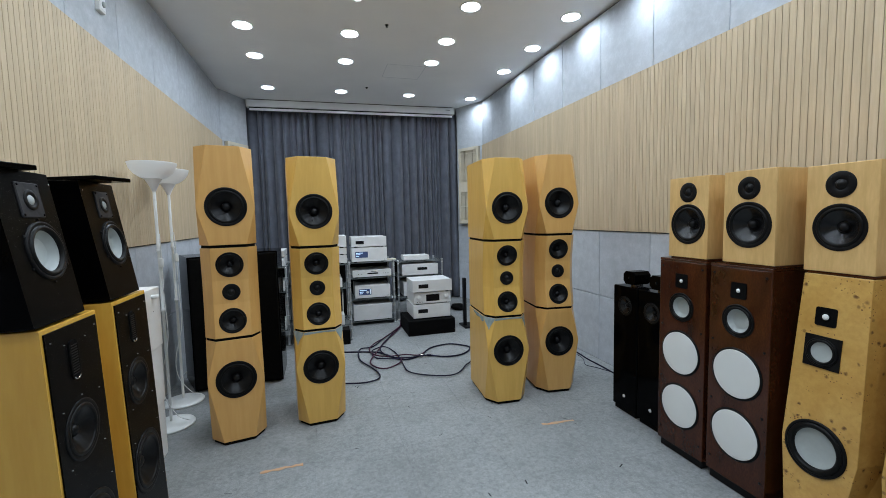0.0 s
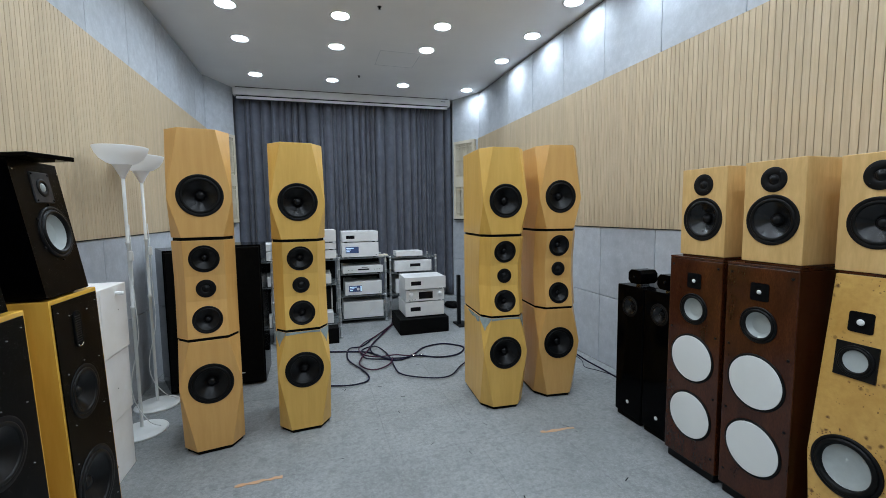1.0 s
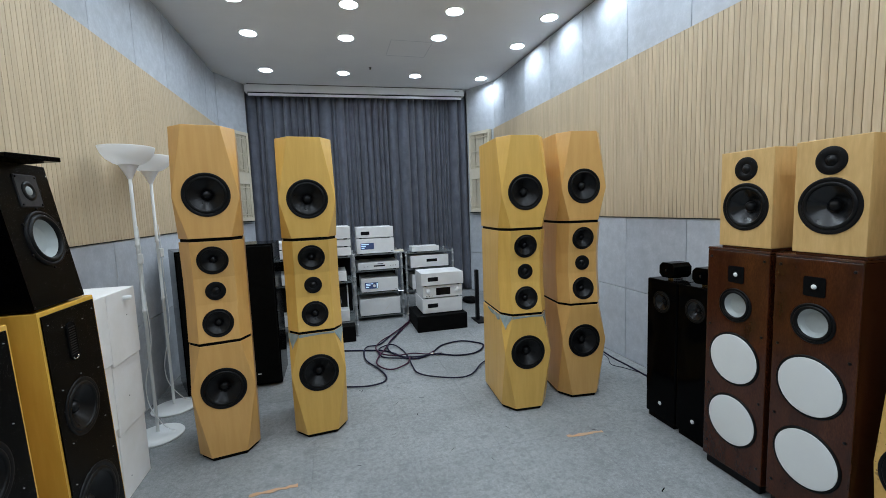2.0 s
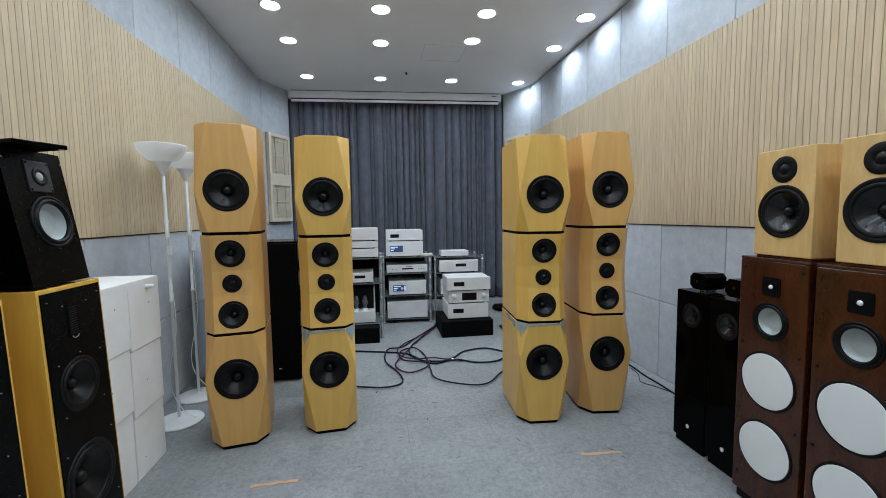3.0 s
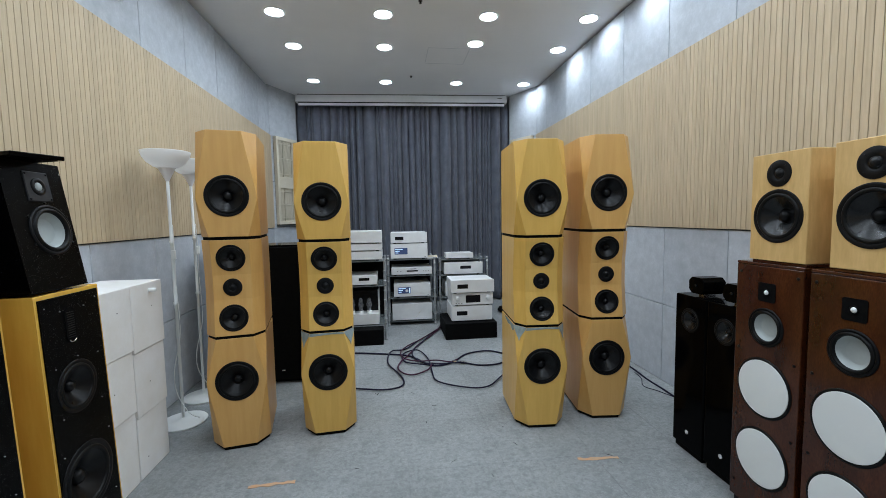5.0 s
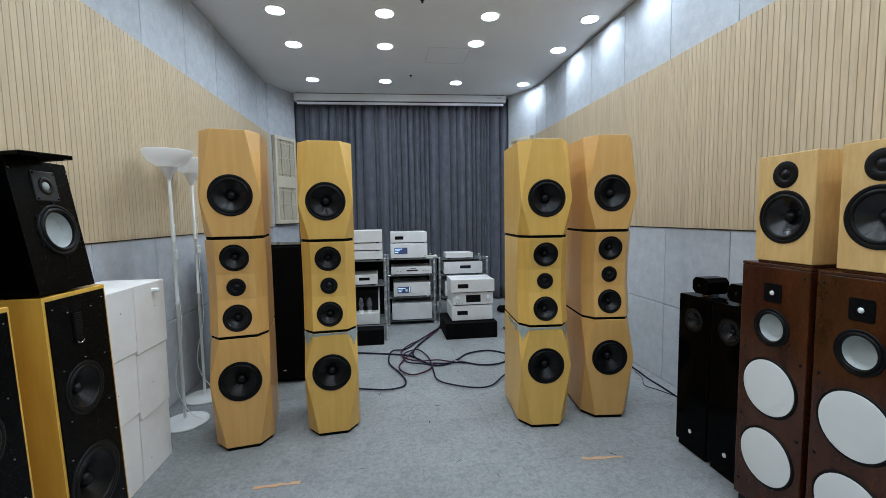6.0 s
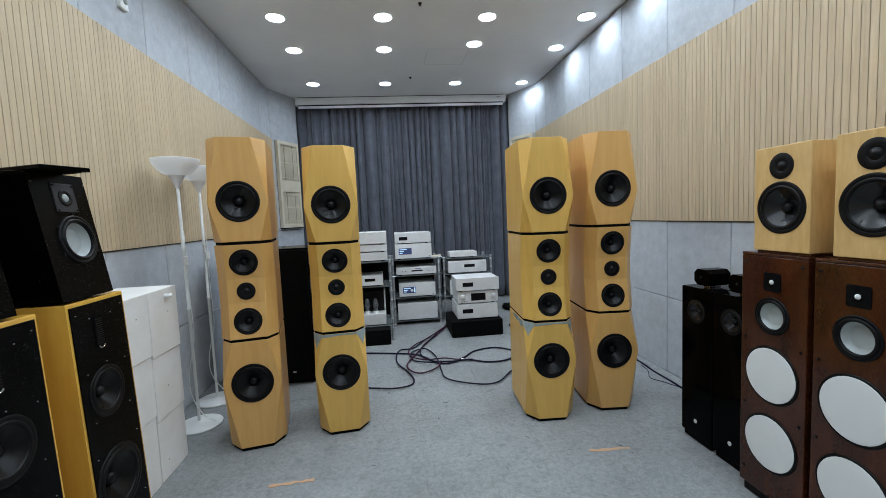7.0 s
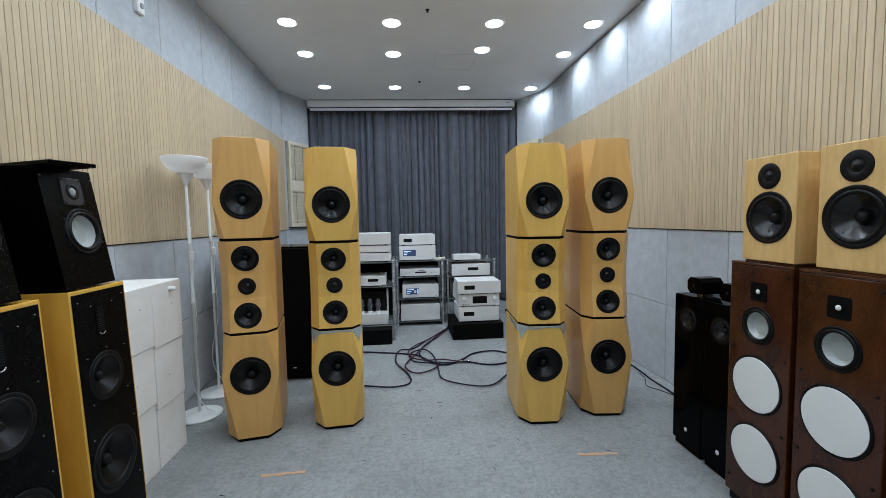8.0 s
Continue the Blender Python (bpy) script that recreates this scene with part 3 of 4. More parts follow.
b2 = copy_thing(b1, pose(1.9, 1.653, 1.094, 0, 0, -90))
b3 = bookshelf(pose(1.965, 1.348, 1.086, 0, 0, -92), cone=0.0915)


def burl_speaker(m, flip=1):
    """A speaker that leans back a little, its burl front widening to the woofer."""
    t = thing("burl_speaker", m, "yellow burl-veneered floor speaker leaning slightly back, silver woofer", "loudspeaker", "burl floor speakers")
    part("plinth", box(-0.09, 0.09, 0.03, 0.40, 0.0, 0.03, 0.003), M_BLACK, t, "black plinth")
    z0, zm, z1, lean = 0.03, 0.40, 1.086, 0.095
    wl, wm, wt = 0.086, 0.132, 0.114

    def at(x, z):
        return (x, lean * (z - z0) / (z1 - z0), z)

    bm = bmesh.new()
    off = 0.019 * flip
    holed(bm, [at(-wl, z0), at(wl, z0), at(wm, zm), at(wt, z1), at(-wt, z1), at(-wm, zm)], [(at(-off * 0.4, 0.40), 0.091), (at(-off, 0.783), 0.048)])
    for s in (-1, 1):
        back = s * 0.145
        poly(bm, at(s * wl, z0), at(s * wm, zm), (back, 0.16, zm))
        poly(bm, at(s * wl, z0), (back, 0.16, zm), (back, 0.14, z0))
        poly(bm, at(s * wm, zm), at(s * wt, z1), (s * 0.128, 0.2, z1), (back, 0.16, zm))
        poly(bm, (back, 0.14, z0), (back, 0.16, zm), (s * 0.128, 0.2, z1), (s * 0.128, 0.43, z1), (back, 0.43, z0))
    for z, w, b, y in ((z0, wl, 0.145, 0.14), (z1, wt, 0.128, 0.2)):
        poly(bm, at(-w, z), at(w, z), (b, y, z), (b, 0.43, z), (-b, 0.43, z), (-b, y, z))
    poly(bm, (-0.145, 0.43, z0), (0.145, 0.43, z0), (0.128, 0.43, z1), (-0.128, 0.43, z1))
    bmesh.ops.remove_doubles(bm, verts=bm.verts[:], dist=1e-5)
    softened(part("cabinet", bm, M_BURL, t), 0.003)
    tilt = -math.degrees(math.atan2(lean, z1 - z0))
    square_tweeter(t, -off, at(0, 0.922)[1], 0.922, 0.037, tilt, 0.0105)
    plate = bmesh.new()
    holed(plate, [(-0.063, -0.005, -0.063), (0.063, -0.005, -0.063), (0.063, -0.005, 0.063), (-0.063, -0.005, 0.063)], [((0, -0.005, 0), 0.046)])
    p = part("mid_plate", plate, M_BLACK, t, "square black midrange plate", pose(-off, at(0, 0.783)[1], 0.783, tilt))
    so = p.modifiers.new("thick", "SOLIDIFY")
    so.thickness = 0.006
    driver("midrange", t, -off, at(0, 0.783)[1] - 0.006, 0.783, 0.056, "flat", tilt, "midrange with pale silver cone")
    driver("woofer", t, -off * 0.4, at(0, 0.40)[1], 0.40, 0.109, "flat", tilt, "woofer with silver cone and broad black surround")
    return t


bu1 = burl_speaker(pose(1.865, 1.347, 0, 0, 0, -92))
bu2 = copy_thing(bu1, pose(1.865, 1.02, 0, 0, 0, -92))


def pod_speaker(m):
    t = thing("black_tower_speaker", m, "slim gloss-black tower speaker with a separate tweeter pod on top", "loudspeaker", "gloss black tower speakers")
    part("plinth", box(-0.10, 0.10, 0.01, 0.34, 0.0, 0.03, 0.003), M_MATT, t)
    softened(part("cabinet", cabinet(0.225, 0.36, 0.03, 0.862, [(0, 0.733, 0.055)]), M_GLOSS, t), 0.008, 3)
    driver("midrange", t, 0, 0, 0.733, 0.064, "shiny", label="midrange with translucent dark cone")
    part("badge", lathe([(0.011, 0.0), (0.011, 0.003), (0, 0.004)], 16), M_SILVER, t, "small round silver badge", pose(0, 0, 0.118))
    bm = bmesh.new()
    ring = [(-0.034, 0.874), (0.034, 0.874), (0.055, 0.895), (0.055, 0.940), (0.034, 0.961), (-0.034, 0.961), (-0.055, 0.940), (-0.055, 0.895)]
    ends = [[bm.verts.new((x, y, z)) for x, z in ring] for y in (0.03, 0.155)]
    bm.faces.new(ends[0])
    bm.faces.new(ends[1])
    for i in range(8):
        bm.faces.new((ends[0][i], ends[0][(i + 1) % 8], ends[1][(i + 1) % 8], ends[1][i]))
    pod = softened(part("tweeter_pod", bm, M_GLOSS, t, "gloss-black pod with chamfered corners"), 0.003)
    part("dome", lathe([(0.008, 0.0), (0.0075, 0.004), (0.004, 0.006), (0, 0.0065)], 20), M_SHINY, pod, "small dark dome", pose(0, 0.03, 0.917))
    part("pod_mount", box(-0.02, 0.02, 0.06, 0.13, 0.86, 0.878, 0.003), M_CHROME, t)
    return t


p1 = pod_speaker(pose(1.97, 2.515, 0, 0, 0, -90))
p2 = copy_thing(p1, pose(1.97, 2.283, 0, 0, 0, -90))


# ---- row along the west wall ----
def granite_speaker(m):
    """Front at y = 0 leans back; an amber shell frames the black stone front."""
    t = thing("granite_front_speaker", m, "amber wooden floor speaker with a black granite front", "loudspeaker", "granite-front floor speakers")
    w, z1, lean = 0.132, 1.09, 0.036

    def fy(z):
        return lean * z / z1

    bm = bmesh.new()
    o, zo, zp = w - 0.024, 0.23, 1.055
    for a, b, c, d in ((-w, w, 0.02, zo), (-w, w, zp, z1), (-w, -o, zo, zp), (o, w, zo, zp)):
        poly(bm, (a, fy(c), c), (b, fy(c), c), (b, fy(d), d), (a, fy(d), d))
    for s in (-w, w):
        poly(bm, (s, 0, 0.02), (s, lean, z1), (s, 0.46, z1), (s, 0.46, 0.02))
    poly(bm, (-w, lean, z1), (w, lean, z1), (w, 0.46, z1), (-w, 0.46, z1))
    poly(bm, (-w, 0, 0.02), (w, 0, 0.02), (w, 0.46, 0.02), (-w, 0.46, 0.02))
    poly(bm, (-w, 0.46, 0.02), (w, 0.46, 0.02), (w, 0.46, z1), (-w, 0.46, z1))
    bmesh.ops.remove_doubles(bm, verts=bm.verts[:], dist=1e-5)
    softened(part("cabinet", bm, M_AMBER, t), 0.003)
    part("plinth", box(-0.12, 0.12, 0.02, 0.44, 0.0, 0.02), M_MATT, t)
    tilt = -math.degrees(math.atan2(lean, z1))
    i, a, b, c = w - 0.010, 0.16, 0.215, 1.077
    bm = bmesh.new()
    y = -0.004
    outline = [(-i + 0.04, fy(a) + y, a), (i - 0.04, fy(a) + y, a), (i, fy(b) + y, b), (i, fy(c) + y, c), (-i, fy(c) + y, c), (-i, fy(b) + y, b)]
    holed(bm, outline, [((-0.012, fy(0.78) + y, 0.78), 0.072), ((-0.012, fy(0.475) + y, 0.475), 0.094)])
    rim = [Vector(p) for p in outline]
    for p, q in zip(rim, rim[1:] + rim[:1]):
        k = Vector((0, 0.007, 0))
        poly(bm, p, q, q + k, p + k)
    bmesh.ops.remove_doubles(bm, verts=bm.verts[:], dist=1e-5)
    part("front_panel", bm, M_GRAN, t, "flecked black granite front")
    driver("midrange", t, -0.012, fy(0.78) + y, 0.78, 0.084, "dark", tilt, "black paper cone midrange")
    driver("woofer", t, -0.012, fy(0.475) + y, 0.475, 0.112, "dark", tilt, "black paper cone woofer")
    rim = [(0.0205 * math.cos(u), (0.036 if u < math.pi else -0.036) + 0.0205 * math.sin(u)) for u in [2 * math.pi * k / 28 + 0.001 for k in range(28)]]
    stadium = bmesh.new()
    ends = [[stadium.verts.new((x, yy, z)) for x, z in rim] for yy in (-0.004, 0.004)]
    stadium.faces.new(ends[0])
    stadium.faces.new(ends[1])
    for q in range(28):
        stadium.faces.new((ends[0][q], ends[0][(q + 1) % 28], ends[1][(q + 1) % 28], ends[1][q]))
    rib = part("ribbon_tweeter", stadium, M_MATT, t, "slim black ribbon tweeter", pose(-0.014, fy(0.98) + y, 0.98, tilt))
    for k in range(12):
        part("grille_wire", box(-0.015, 0.015, -0.0046, -0.004, -0.040 + k * 0.0072, -0.037 + k * 0.0072), M_BLACK, rib)
    bm = tube([(0.013 * math.cos(u), -0.005, -0.046 - 0.008 * math.sin(u)) for u in [math.pi * k / 10 for k in range(11)]], 0.002, 6)
    part("chrome_lip", bm, M_CHROME, rib, smooth=True)
    for x, z in ((-0.105, 1.05), (0.105, 1.05), (-0.09, 0.86), (0.09, 0.86), (0, 0.875), (-0.085, 0.70), (0.085, 0.70), (-0.1, 0.585), (0.1, 0.585), (-0.1, 0.36), (0.1, 0.36), (-0.05, 1.03), (0.05, 1.03)):
        screw(t, x, fy(z) + y - 0.0006, z, 0.0013, M_POST, tilt)
    return t


g1 = granite_speaker(pose(-0.582, 1.985, 0, 0, 0, 90))
g2 = copy_thing(g1, pose(-0.582, 1.618, 0, 0, 0, 90))


def monitor(m):
    """A black two-way monitor whose front leans back."""
    t = thing("black_monitor", m, "gloss black two-way monitor with a pale grey cone", "loudspeaker", "black monitors")
    h, lean, w = 0.400, 0.062, 0.112

    def fy(z):
        return lean * z / h

    bm = bmesh.new()
    tilt = -math.degrees(math.atan2(lean, h))
    holed(bm, [(-w, 0, 0.006), (w, 0, 0.006), (w, fy(h), h), (-w, fy(h), h)], [((0.019, fy(0.190), 0.190), 0.066)])
    bmesh.ops.remove_doubles(bm, verts=bm.verts[:], dist=1e-5)
    part("front_panel", bm, M_GRAN, t, "flecked black front")
    bm = bmesh.new()
    for s in (-w, w):
        poly(bm, (s, 0, 0.006), (s, fy(h), h), (s, 0.36, h), (s, 0.36, 0.006))
    poly(bm, (-w, fy(h), h), (w, fy(h), h), (w, 0.36, h), (-w, 0.36, h))
    poly(bm, (-w, 0, 0.006), (w, 0, 0.006), (w, 0.36, 0.006), (-w, 0.36, 0.006))
    poly(bm, (-w, 0.36, 0.006), (w, 0.36, 0.006), (w, 0.36, h), (-w, 0.36, h))
    bmesh.ops.remove_doubles(bm, verts=bm.verts[:], dist=1e-5)
    softened(part("cabinet", bm, M_GLOSS, t), 0.003)
    part("foot_pad", box(-0.09, 0.09, 0.03, 0.3, 0.0, 0.008), M_RUBBER, t)
    driver("woofer", t, 0.019, fy(0.190), 0.190, 0.079, "pale", tilt, "woofer with a pale grey cone and thick black surround")
    p = part("tweeter_plate", box(-0.045, 0.045, -0.004, 0.004, -0.046, 0.046, 0.002), M_PLATE, t, "square grey tweeter plate", pose(0.008, fy(0.324), 0.324, tilt))
    part("dome_ring", lathe([(0.028, 0.003), (0.027, 0.006), (0.017, 0.0065), (0.014, 0.003)], 28), M_RUBBER, p, smooth=True)
    part("dome", lathe([(0.014, 0.003), (0.011, 0.006), (0.006, 0.008), (0, 0.0085)], 24), M_GREYCONE, p, smooth=True)
    for x in (-0.038, 0.038):
        for z in (-0.039, 0.039):
            screw(p, x, -0.004, z, 0.003, M_BLACK)
    for k in range(6):
        a = math.pi / 6 + k * math.pi / 3
        screw(t, 0.019 + 0.084 * math.cos(a), fy(0.190 + 0.084 * math.sin(a)) - 0.001, 0.190 + 0.084 * math.sin(a), 0.0035, M_CONE, tilt)
    for x in (-0.104, 0.104):
        screw(t, x, fy(0.37) - 0.001, 0.37, 0.003, M_CHROME, tilt)
    return t


k1 = monitor(pose(-0.618, 1.963, 1.092, 0, 0, 90))
k2 = copy_thing(k1, pose(-0.618, 1.584, 1.092, 0, 0, 90))

for px, py, pa in ((-0.572, 1.955, 158.0), (-0.64, 1.585, 160.0)):
    plank = thing("black_plank", pose(px, py, 1.4925, 0, 0, pa), "thin black lacquered plank lying across a monitor", "board", "planks on the monitors")
    part("board", box(0.0, 0.46, 0.0, 0.135, 0.0, 0.013, 0.002), M_GLOSS, plank)

# white foam blocks stacked against the wall
for y0, y1, levels in ((2.702, 2.972, (0.0, 0.322, 0.652, 0.992)), (2.425, 2.696, (0.0, 0.365, 0.672, 0.992))):
    for n, (a, b) in enumerate(zip(levels, levels[1:])):
        j = 0.006 * ((n * 7 + int(y0 * 10)) % 3 - 1)
        blk = thing("foam_block", pose(0, 0, a), "white polystyrene block in a stack against the wall", "foam block", "stacked white foam blocks")
        part("block", box(-1.155, -0.862 + j, y0, y1 + j * 0.6, 0.0, b - a - 0.003, 0.004, seg=2), M_FOAM, blk)
        if y0 > 2.6 and n == 2:
            part("peg", lathe([(0.011, 0.0), (0.011, 0.04), (0.008, 0.044), (0, 0.045)], 16), M_WHITE, blk, "short white peg", pose(-0.865, 2.86, b - a - 0.045, 0, 0, 90), True)
        for hy, hz in ((0.07 + 0.05 * n, 0.09 + 0.06 * n),):
            # a flat dark disc stands in for the shade in the hole
            part("pin_hole", lathe([(0.003, 0.0), (0.003, 0.0012), (0, 0.0012)], 8), M_GROUT, blk, m=pose(-0.862 + j, y0 + hy, hz, 0, 0, 90))


# ---- floor lamps ----
def uplighter(m):
    t = thing("floor_lamp", m, "slim white uplighter floor lamp, switched off", "floor lamp", "white uplighter floor lamps")
    part("base", lathe([(0, 0.0), (0.138, 0.0), (0.14, 0.006), (0.136, 0.012), (0.09, 0.020), (0.03, 0.026), (0.012, 0.032), (0, 0.033)], 40, "z"), M_WHITE, t, smooth=True)
    part("pole", lathe([(0.0092, 0.03), (0.0092, 0.78), (0.0135, 0.785), (0.0135, 0.80), (0.0092, 0.805), (0.0092, 1.18), (0.0130, 1.185), (0.0130, 1.195), (0.0092, 1.2), (0.0092, 1.60), (0, 1.60)], 16, "z"), M_WHITE, t, smooth=True)
    part("collar", lathe([(0.011, 1.575), (0.016, 1.59), (0.03, 1.62), (0.047, 1.652), (0.05, 1.66), (0, 1.66)], 28, "z"), M_ALU, t, "pale grey cone collar", smooth=True)
    part("shade", lathe([(0.046, 1.655), (0.073, 1.666), (0.104, 1.690), (0.125, 1.722), (0.1345, 1.752), (0.1355, 1.758), (0.1325, 1.758), (0.122, 1.724), (0.101, 1.694), (0.068, 1.670), (0.0, 1.664)], 44, "z"), M_SHADE, t, "white plastic bowl shade", smooth=True)
    cord = curve_points([(0.013, -0.004, 1.3), (0.018, -0.012, 1.15), (0.016, -0.012, 0.9), (0.02, -0.012, 0.6), (-0.03, -0.012, 0.35), (-0.02, -0.015, 0.2), (0.05, -0.03, 0.075), (0.11, -0.02, 0.03)], 6)
    part("cord", tube(cord, 0.0028, 6), M_WHITE, t, "thin white flex", smooth=True)
    part("switch", box(0.006, 0.030, -0.03, -0.012, 1.08, 1.14, 0.004), M_WHITE, t)
    return t


l1 = uplighter(pose(-0.961, 3.33, 0, 0, 0, 0))
l1.scale = (1, 1, 0.986)
l2 = copy_thing(l1, pose(-1.0, 3.72, 0, 0, 0, 25))

# ---- black panel speakers behind the left towers ----
def black_box_speaker(m, w, h):
    t = thing("large_black_speaker", m, "large plain black floor speaker behind the maple towers", "loudspeaker", "large black floor speakers")
    softened(part("cabinet", box(-w / 2, w / 2, 0.018, 0.40, 0.012, h), M_GLOSS, t), 0.006)
    part("grille", box(-w / 2 + 0.008, w / 2 - 0.008, 0.0, 0.017, 0.03, h - 0.012, 0.006), M_MATT, t, "black cloth grille")
    part("foot_bar", box(-w / 2 + 0.02, w / 2 - 0.02, 0.05, 0.36, 0.0, 0.014), M_RUBBER, t)
    part("badge", box(-0.012, 0.012, -0.002, 0.0, 0.10, 0.108), M_SILVER, t)
    return t


s1 = black_box_speaker(pose(-0.80, 3.90, 0, 0, 0, 24), 0.32, 1.08)
s2 = copy_thing(s1, pose(-0.465, 3.88, 0, 0, 0, 0))
s2.scale = (1, 1, 1.022)


# ---- electronics ----
def device(m, w, h, d, label, category="hi-fi unit", window=None, screen=None, knobs=(), feet=0.012, slots=(), name="amplifier", cover=False):
    """A flat metal case; front at y = 0, base at z = 0. window and screen: x0, x1, z0, z1 of the glass in the front."""
    t = thing(name, m, label, category, "hi-fi electronics")
    softened(part("case", box(-w / 2 + 0.004, w / 2 - 0.004, 0.010, d, feet, h - 0.002), M_SILVER, t), 0.002)
    softened(part("front_panel", box(-w / 2, w / 2, 0.0, 0.010, feet, h), M_SILVER, t), 0.002)
    if window:
        a, b, c, e = window
        part("display", box(a, b, -0.002, 0.004, c, e, 0.001), M_DISPLAY, t, "dark display window")
    if screen:
        a, b, c, e = screen
        s = part("display", box(a, b, -0.002, 0.004, c, e, 0.001), M_BLUE, t, "lit blue display")
        hh = e - c
        for k, (u0, u1, v) in enumerate(((0.06, 0.62, 0.74), (0.06, 0.40, 0.48), (0.06, 0.30, 0.20))):
            part("display_line", box(a + (b - a) * u0, a + (b - a) * u1, -0.003, -0.002, c + hh * v, c + hh * (v + 0.1)), M_TEXT, s)
        if cover:
            part("cover_picture", lathe([(0.017, 0.002), (0.017, 0.003), (0, 0.003)], 20), M_SILVER, s, "pale round picture on the display", pose(a + (b - a) * 0.70, 0, c + hh * 0.45))
            part("display_line", box(a + (b - a) * 0.88, a + (b - a) * 0.96, -0.003, -0.002, c + hh * 0.1, c + hh * 0.9), M_TEXT, s)
    for x, z, r in knobs:
        part("knob", lathe([(r, 0.0), (r, 0.016), (r * 0.92, 0.020), (0, 0.020)], 24), M_SILVER, t, "round silver knob", pose(x, 0, z), True)
    for x, z, ww in slots:
        part("button", box(x - ww / 2, x + ww / 2, -0.003, 0.002, z - 0.003, z + 0.003), M_BLACK, t)
    for sx in (-1, 1):
        for y in (0.04, d - 0.04):
            part("foot", lathe([(0, 0), (0.018, 0), (0.02, feet), (0, feet)], 14, "z"), M_BLACK, t, m=pose(sx * (w / 2 - 0.05), y, 0))
    return t


def rack(m, w, d, levels, top, label):
    """Four segmented chrome posts and dark glass shelves."""
    t = thing("equipment_rack", m, label, "equipment rack", "equipment racks")
    for x in (-w / 2, w / 2):
        for y in (0.0, d):
            prof = [(0, 0.0), (0.018, 0.0), (0.02, 0.012), (0.012, 0.02)]
            z = 0.03
            while z + 0.1 < top:
                prof += [(0.0125, z), (0.0125, z + 0.088), (0.0155, z + 0.090), (0.0155, z + 0.097), (0.0125, z + 0.099)]
                z += 0.103
            prof += [(0.0125, top), (0.016, top + 0.002), (0.014, top + 0.010), (0, top + 0.012)]
            part("post", lathe(prof, 14, "z"), M_POST, t, "segmented steel post", pose(x, y, 0), True)
    # black sheet added so the rack looks dark between its shelves
    part("back_panel", box(-w / 2 + 0.02, w / 2 - 0.02, d - 0.012, d - 0.004, levels[0], levels[-1] - 0.014), M_MATT, t, "matt black sheet added to darken the rack")
    for z in levels:
        part("shelf", box(-w / 2 - 0.012, w / 2 + 0.012, -0.012, d + 0.012, z - 0.012, z, 0.002), M_GLASS, t, "smoked glass shelf")
    return t


# middle rack with four levels
rack(pose(0.640, 5.50, 0), 0.56, 0.44, (0.055, 0.340, 0.607, 0.803), 0.81, "chrome and smoked-glass rack holding silver hi-fi units")
device(pose(0.640, 5.48, 0.055), 0.48, 0.21, 0.42, "large silver power amplifier on the lowest rack shelf")
device(pose(0.645, 5.48, 0.340), 0.44, 0.172, 0.42, "silver network player with a lit blue display", "network player", screen=(-0.175, -0.02, 0.050, 0.125), cover=True, name="network_player", slots=((0.19, 0.03, 0.012),))
device(pose(0.643, 5.48, 0.607), 0.485, 0.098, 0.40, "slim silver disc player on a glass shelf", "disc player", window=(-0.06, 0.075, 0.045, 0.062), name="disc_player", slots=((-0.17, 0.05, 0.012), (-0.13, 0.05, 0.012), (0.14, 0.05, 0.010), (0.17, 0.05, 0.010), (0.2, 0.05, 0.010), (0.02, 0.078, 0.07)))
device(pose(0.618, 5.48, 0.803), 0.44, 0.186, 0.42, "silver server unit with a lit blue display", "network player", screen=(-0.175, -0.02, 0.06, 0.135), name="network_player", slots=((0.19, 0.03, 0.014),))
device(pose(0.618, 5.485, 0.989), 0.435, 0.135, 0.40, "silver unit with a small dark display on top of the rack", window=(-0.165, -0.065, 0.045, 0.085), name="preamplifier")

# thin engraved lines on the lowest amplifier
big_amp = [o for o in bpy.data.objects if "power amplifier on the lowest" in o.get("label", "")][0]
part("engraved_line", box(0.06, 0.225, -0.001, 0.001, 0.040, 0.046), M_ALU, big_amp)
part("engraved_line", tube([(0.045, 0.0, 0.045), (0.13, 0.0, 0.15)], 0.0012, 6), M_CREAM, big_amp, "faint pale orange line")

# right rack further back
rack(pose(1.295, 5.60, 0), 0.60, 0.44, (0.30, 0.580, 0.777), 0.785, "chrome and smoked-glass rack behind stacked amplifiers")
device(pose(1.243, 5.58, 0.777), 0.345, 0.076, 0.22, "slim white box on top of the rack", window=None, name="power_supply")
device(pose(1.288, 5.57, 0.580), 0.485, 0.158, 0.42, "silver unit with a small dark display on the rack", window=(-0.04, 0.095, 0.075, 0.112), name="preamplifier")
device(pose(1.288, 5.60, 0.300), 0.45, 0.20, 0.40, "silver amplifier half hidden on the rack", name="amplifier")

# stacked amplifiers on a black plinth
pl = thing("black_plinth", pose(1.232, 4.79, 0), "low matt black plinth under stacked amplifiers", "plinth", "low black plinths")
softened(part("body", box(-0.278, 0.278, 0.0, 0.52, 0.0, 0.172), M_MATT, pl), 0.006)
device(pose(1.252, 4.86, 0.172), 0.445, 0.168, 0.42, "silver amplifier at the bottom of a stack of three", window=(-0.165, -0.05, 0.07, 0.115))
device(pose(1.262, 4.87, 0.340), 0.445, 0.140, 0.40, "silver preamplifier with two knobs and a dark display", "preamplifier", window=(-0.075, 0.085, 0.035, 0.115), knobs=((-0.165, 0.085, 0.026), (0.17, 0.085, 0.026)), name="preamplifier", slots=((-0.18, 0.03, 0.012), (-0.15, 0.03, 0.012), (-0.12, 0.03, 0.012)))
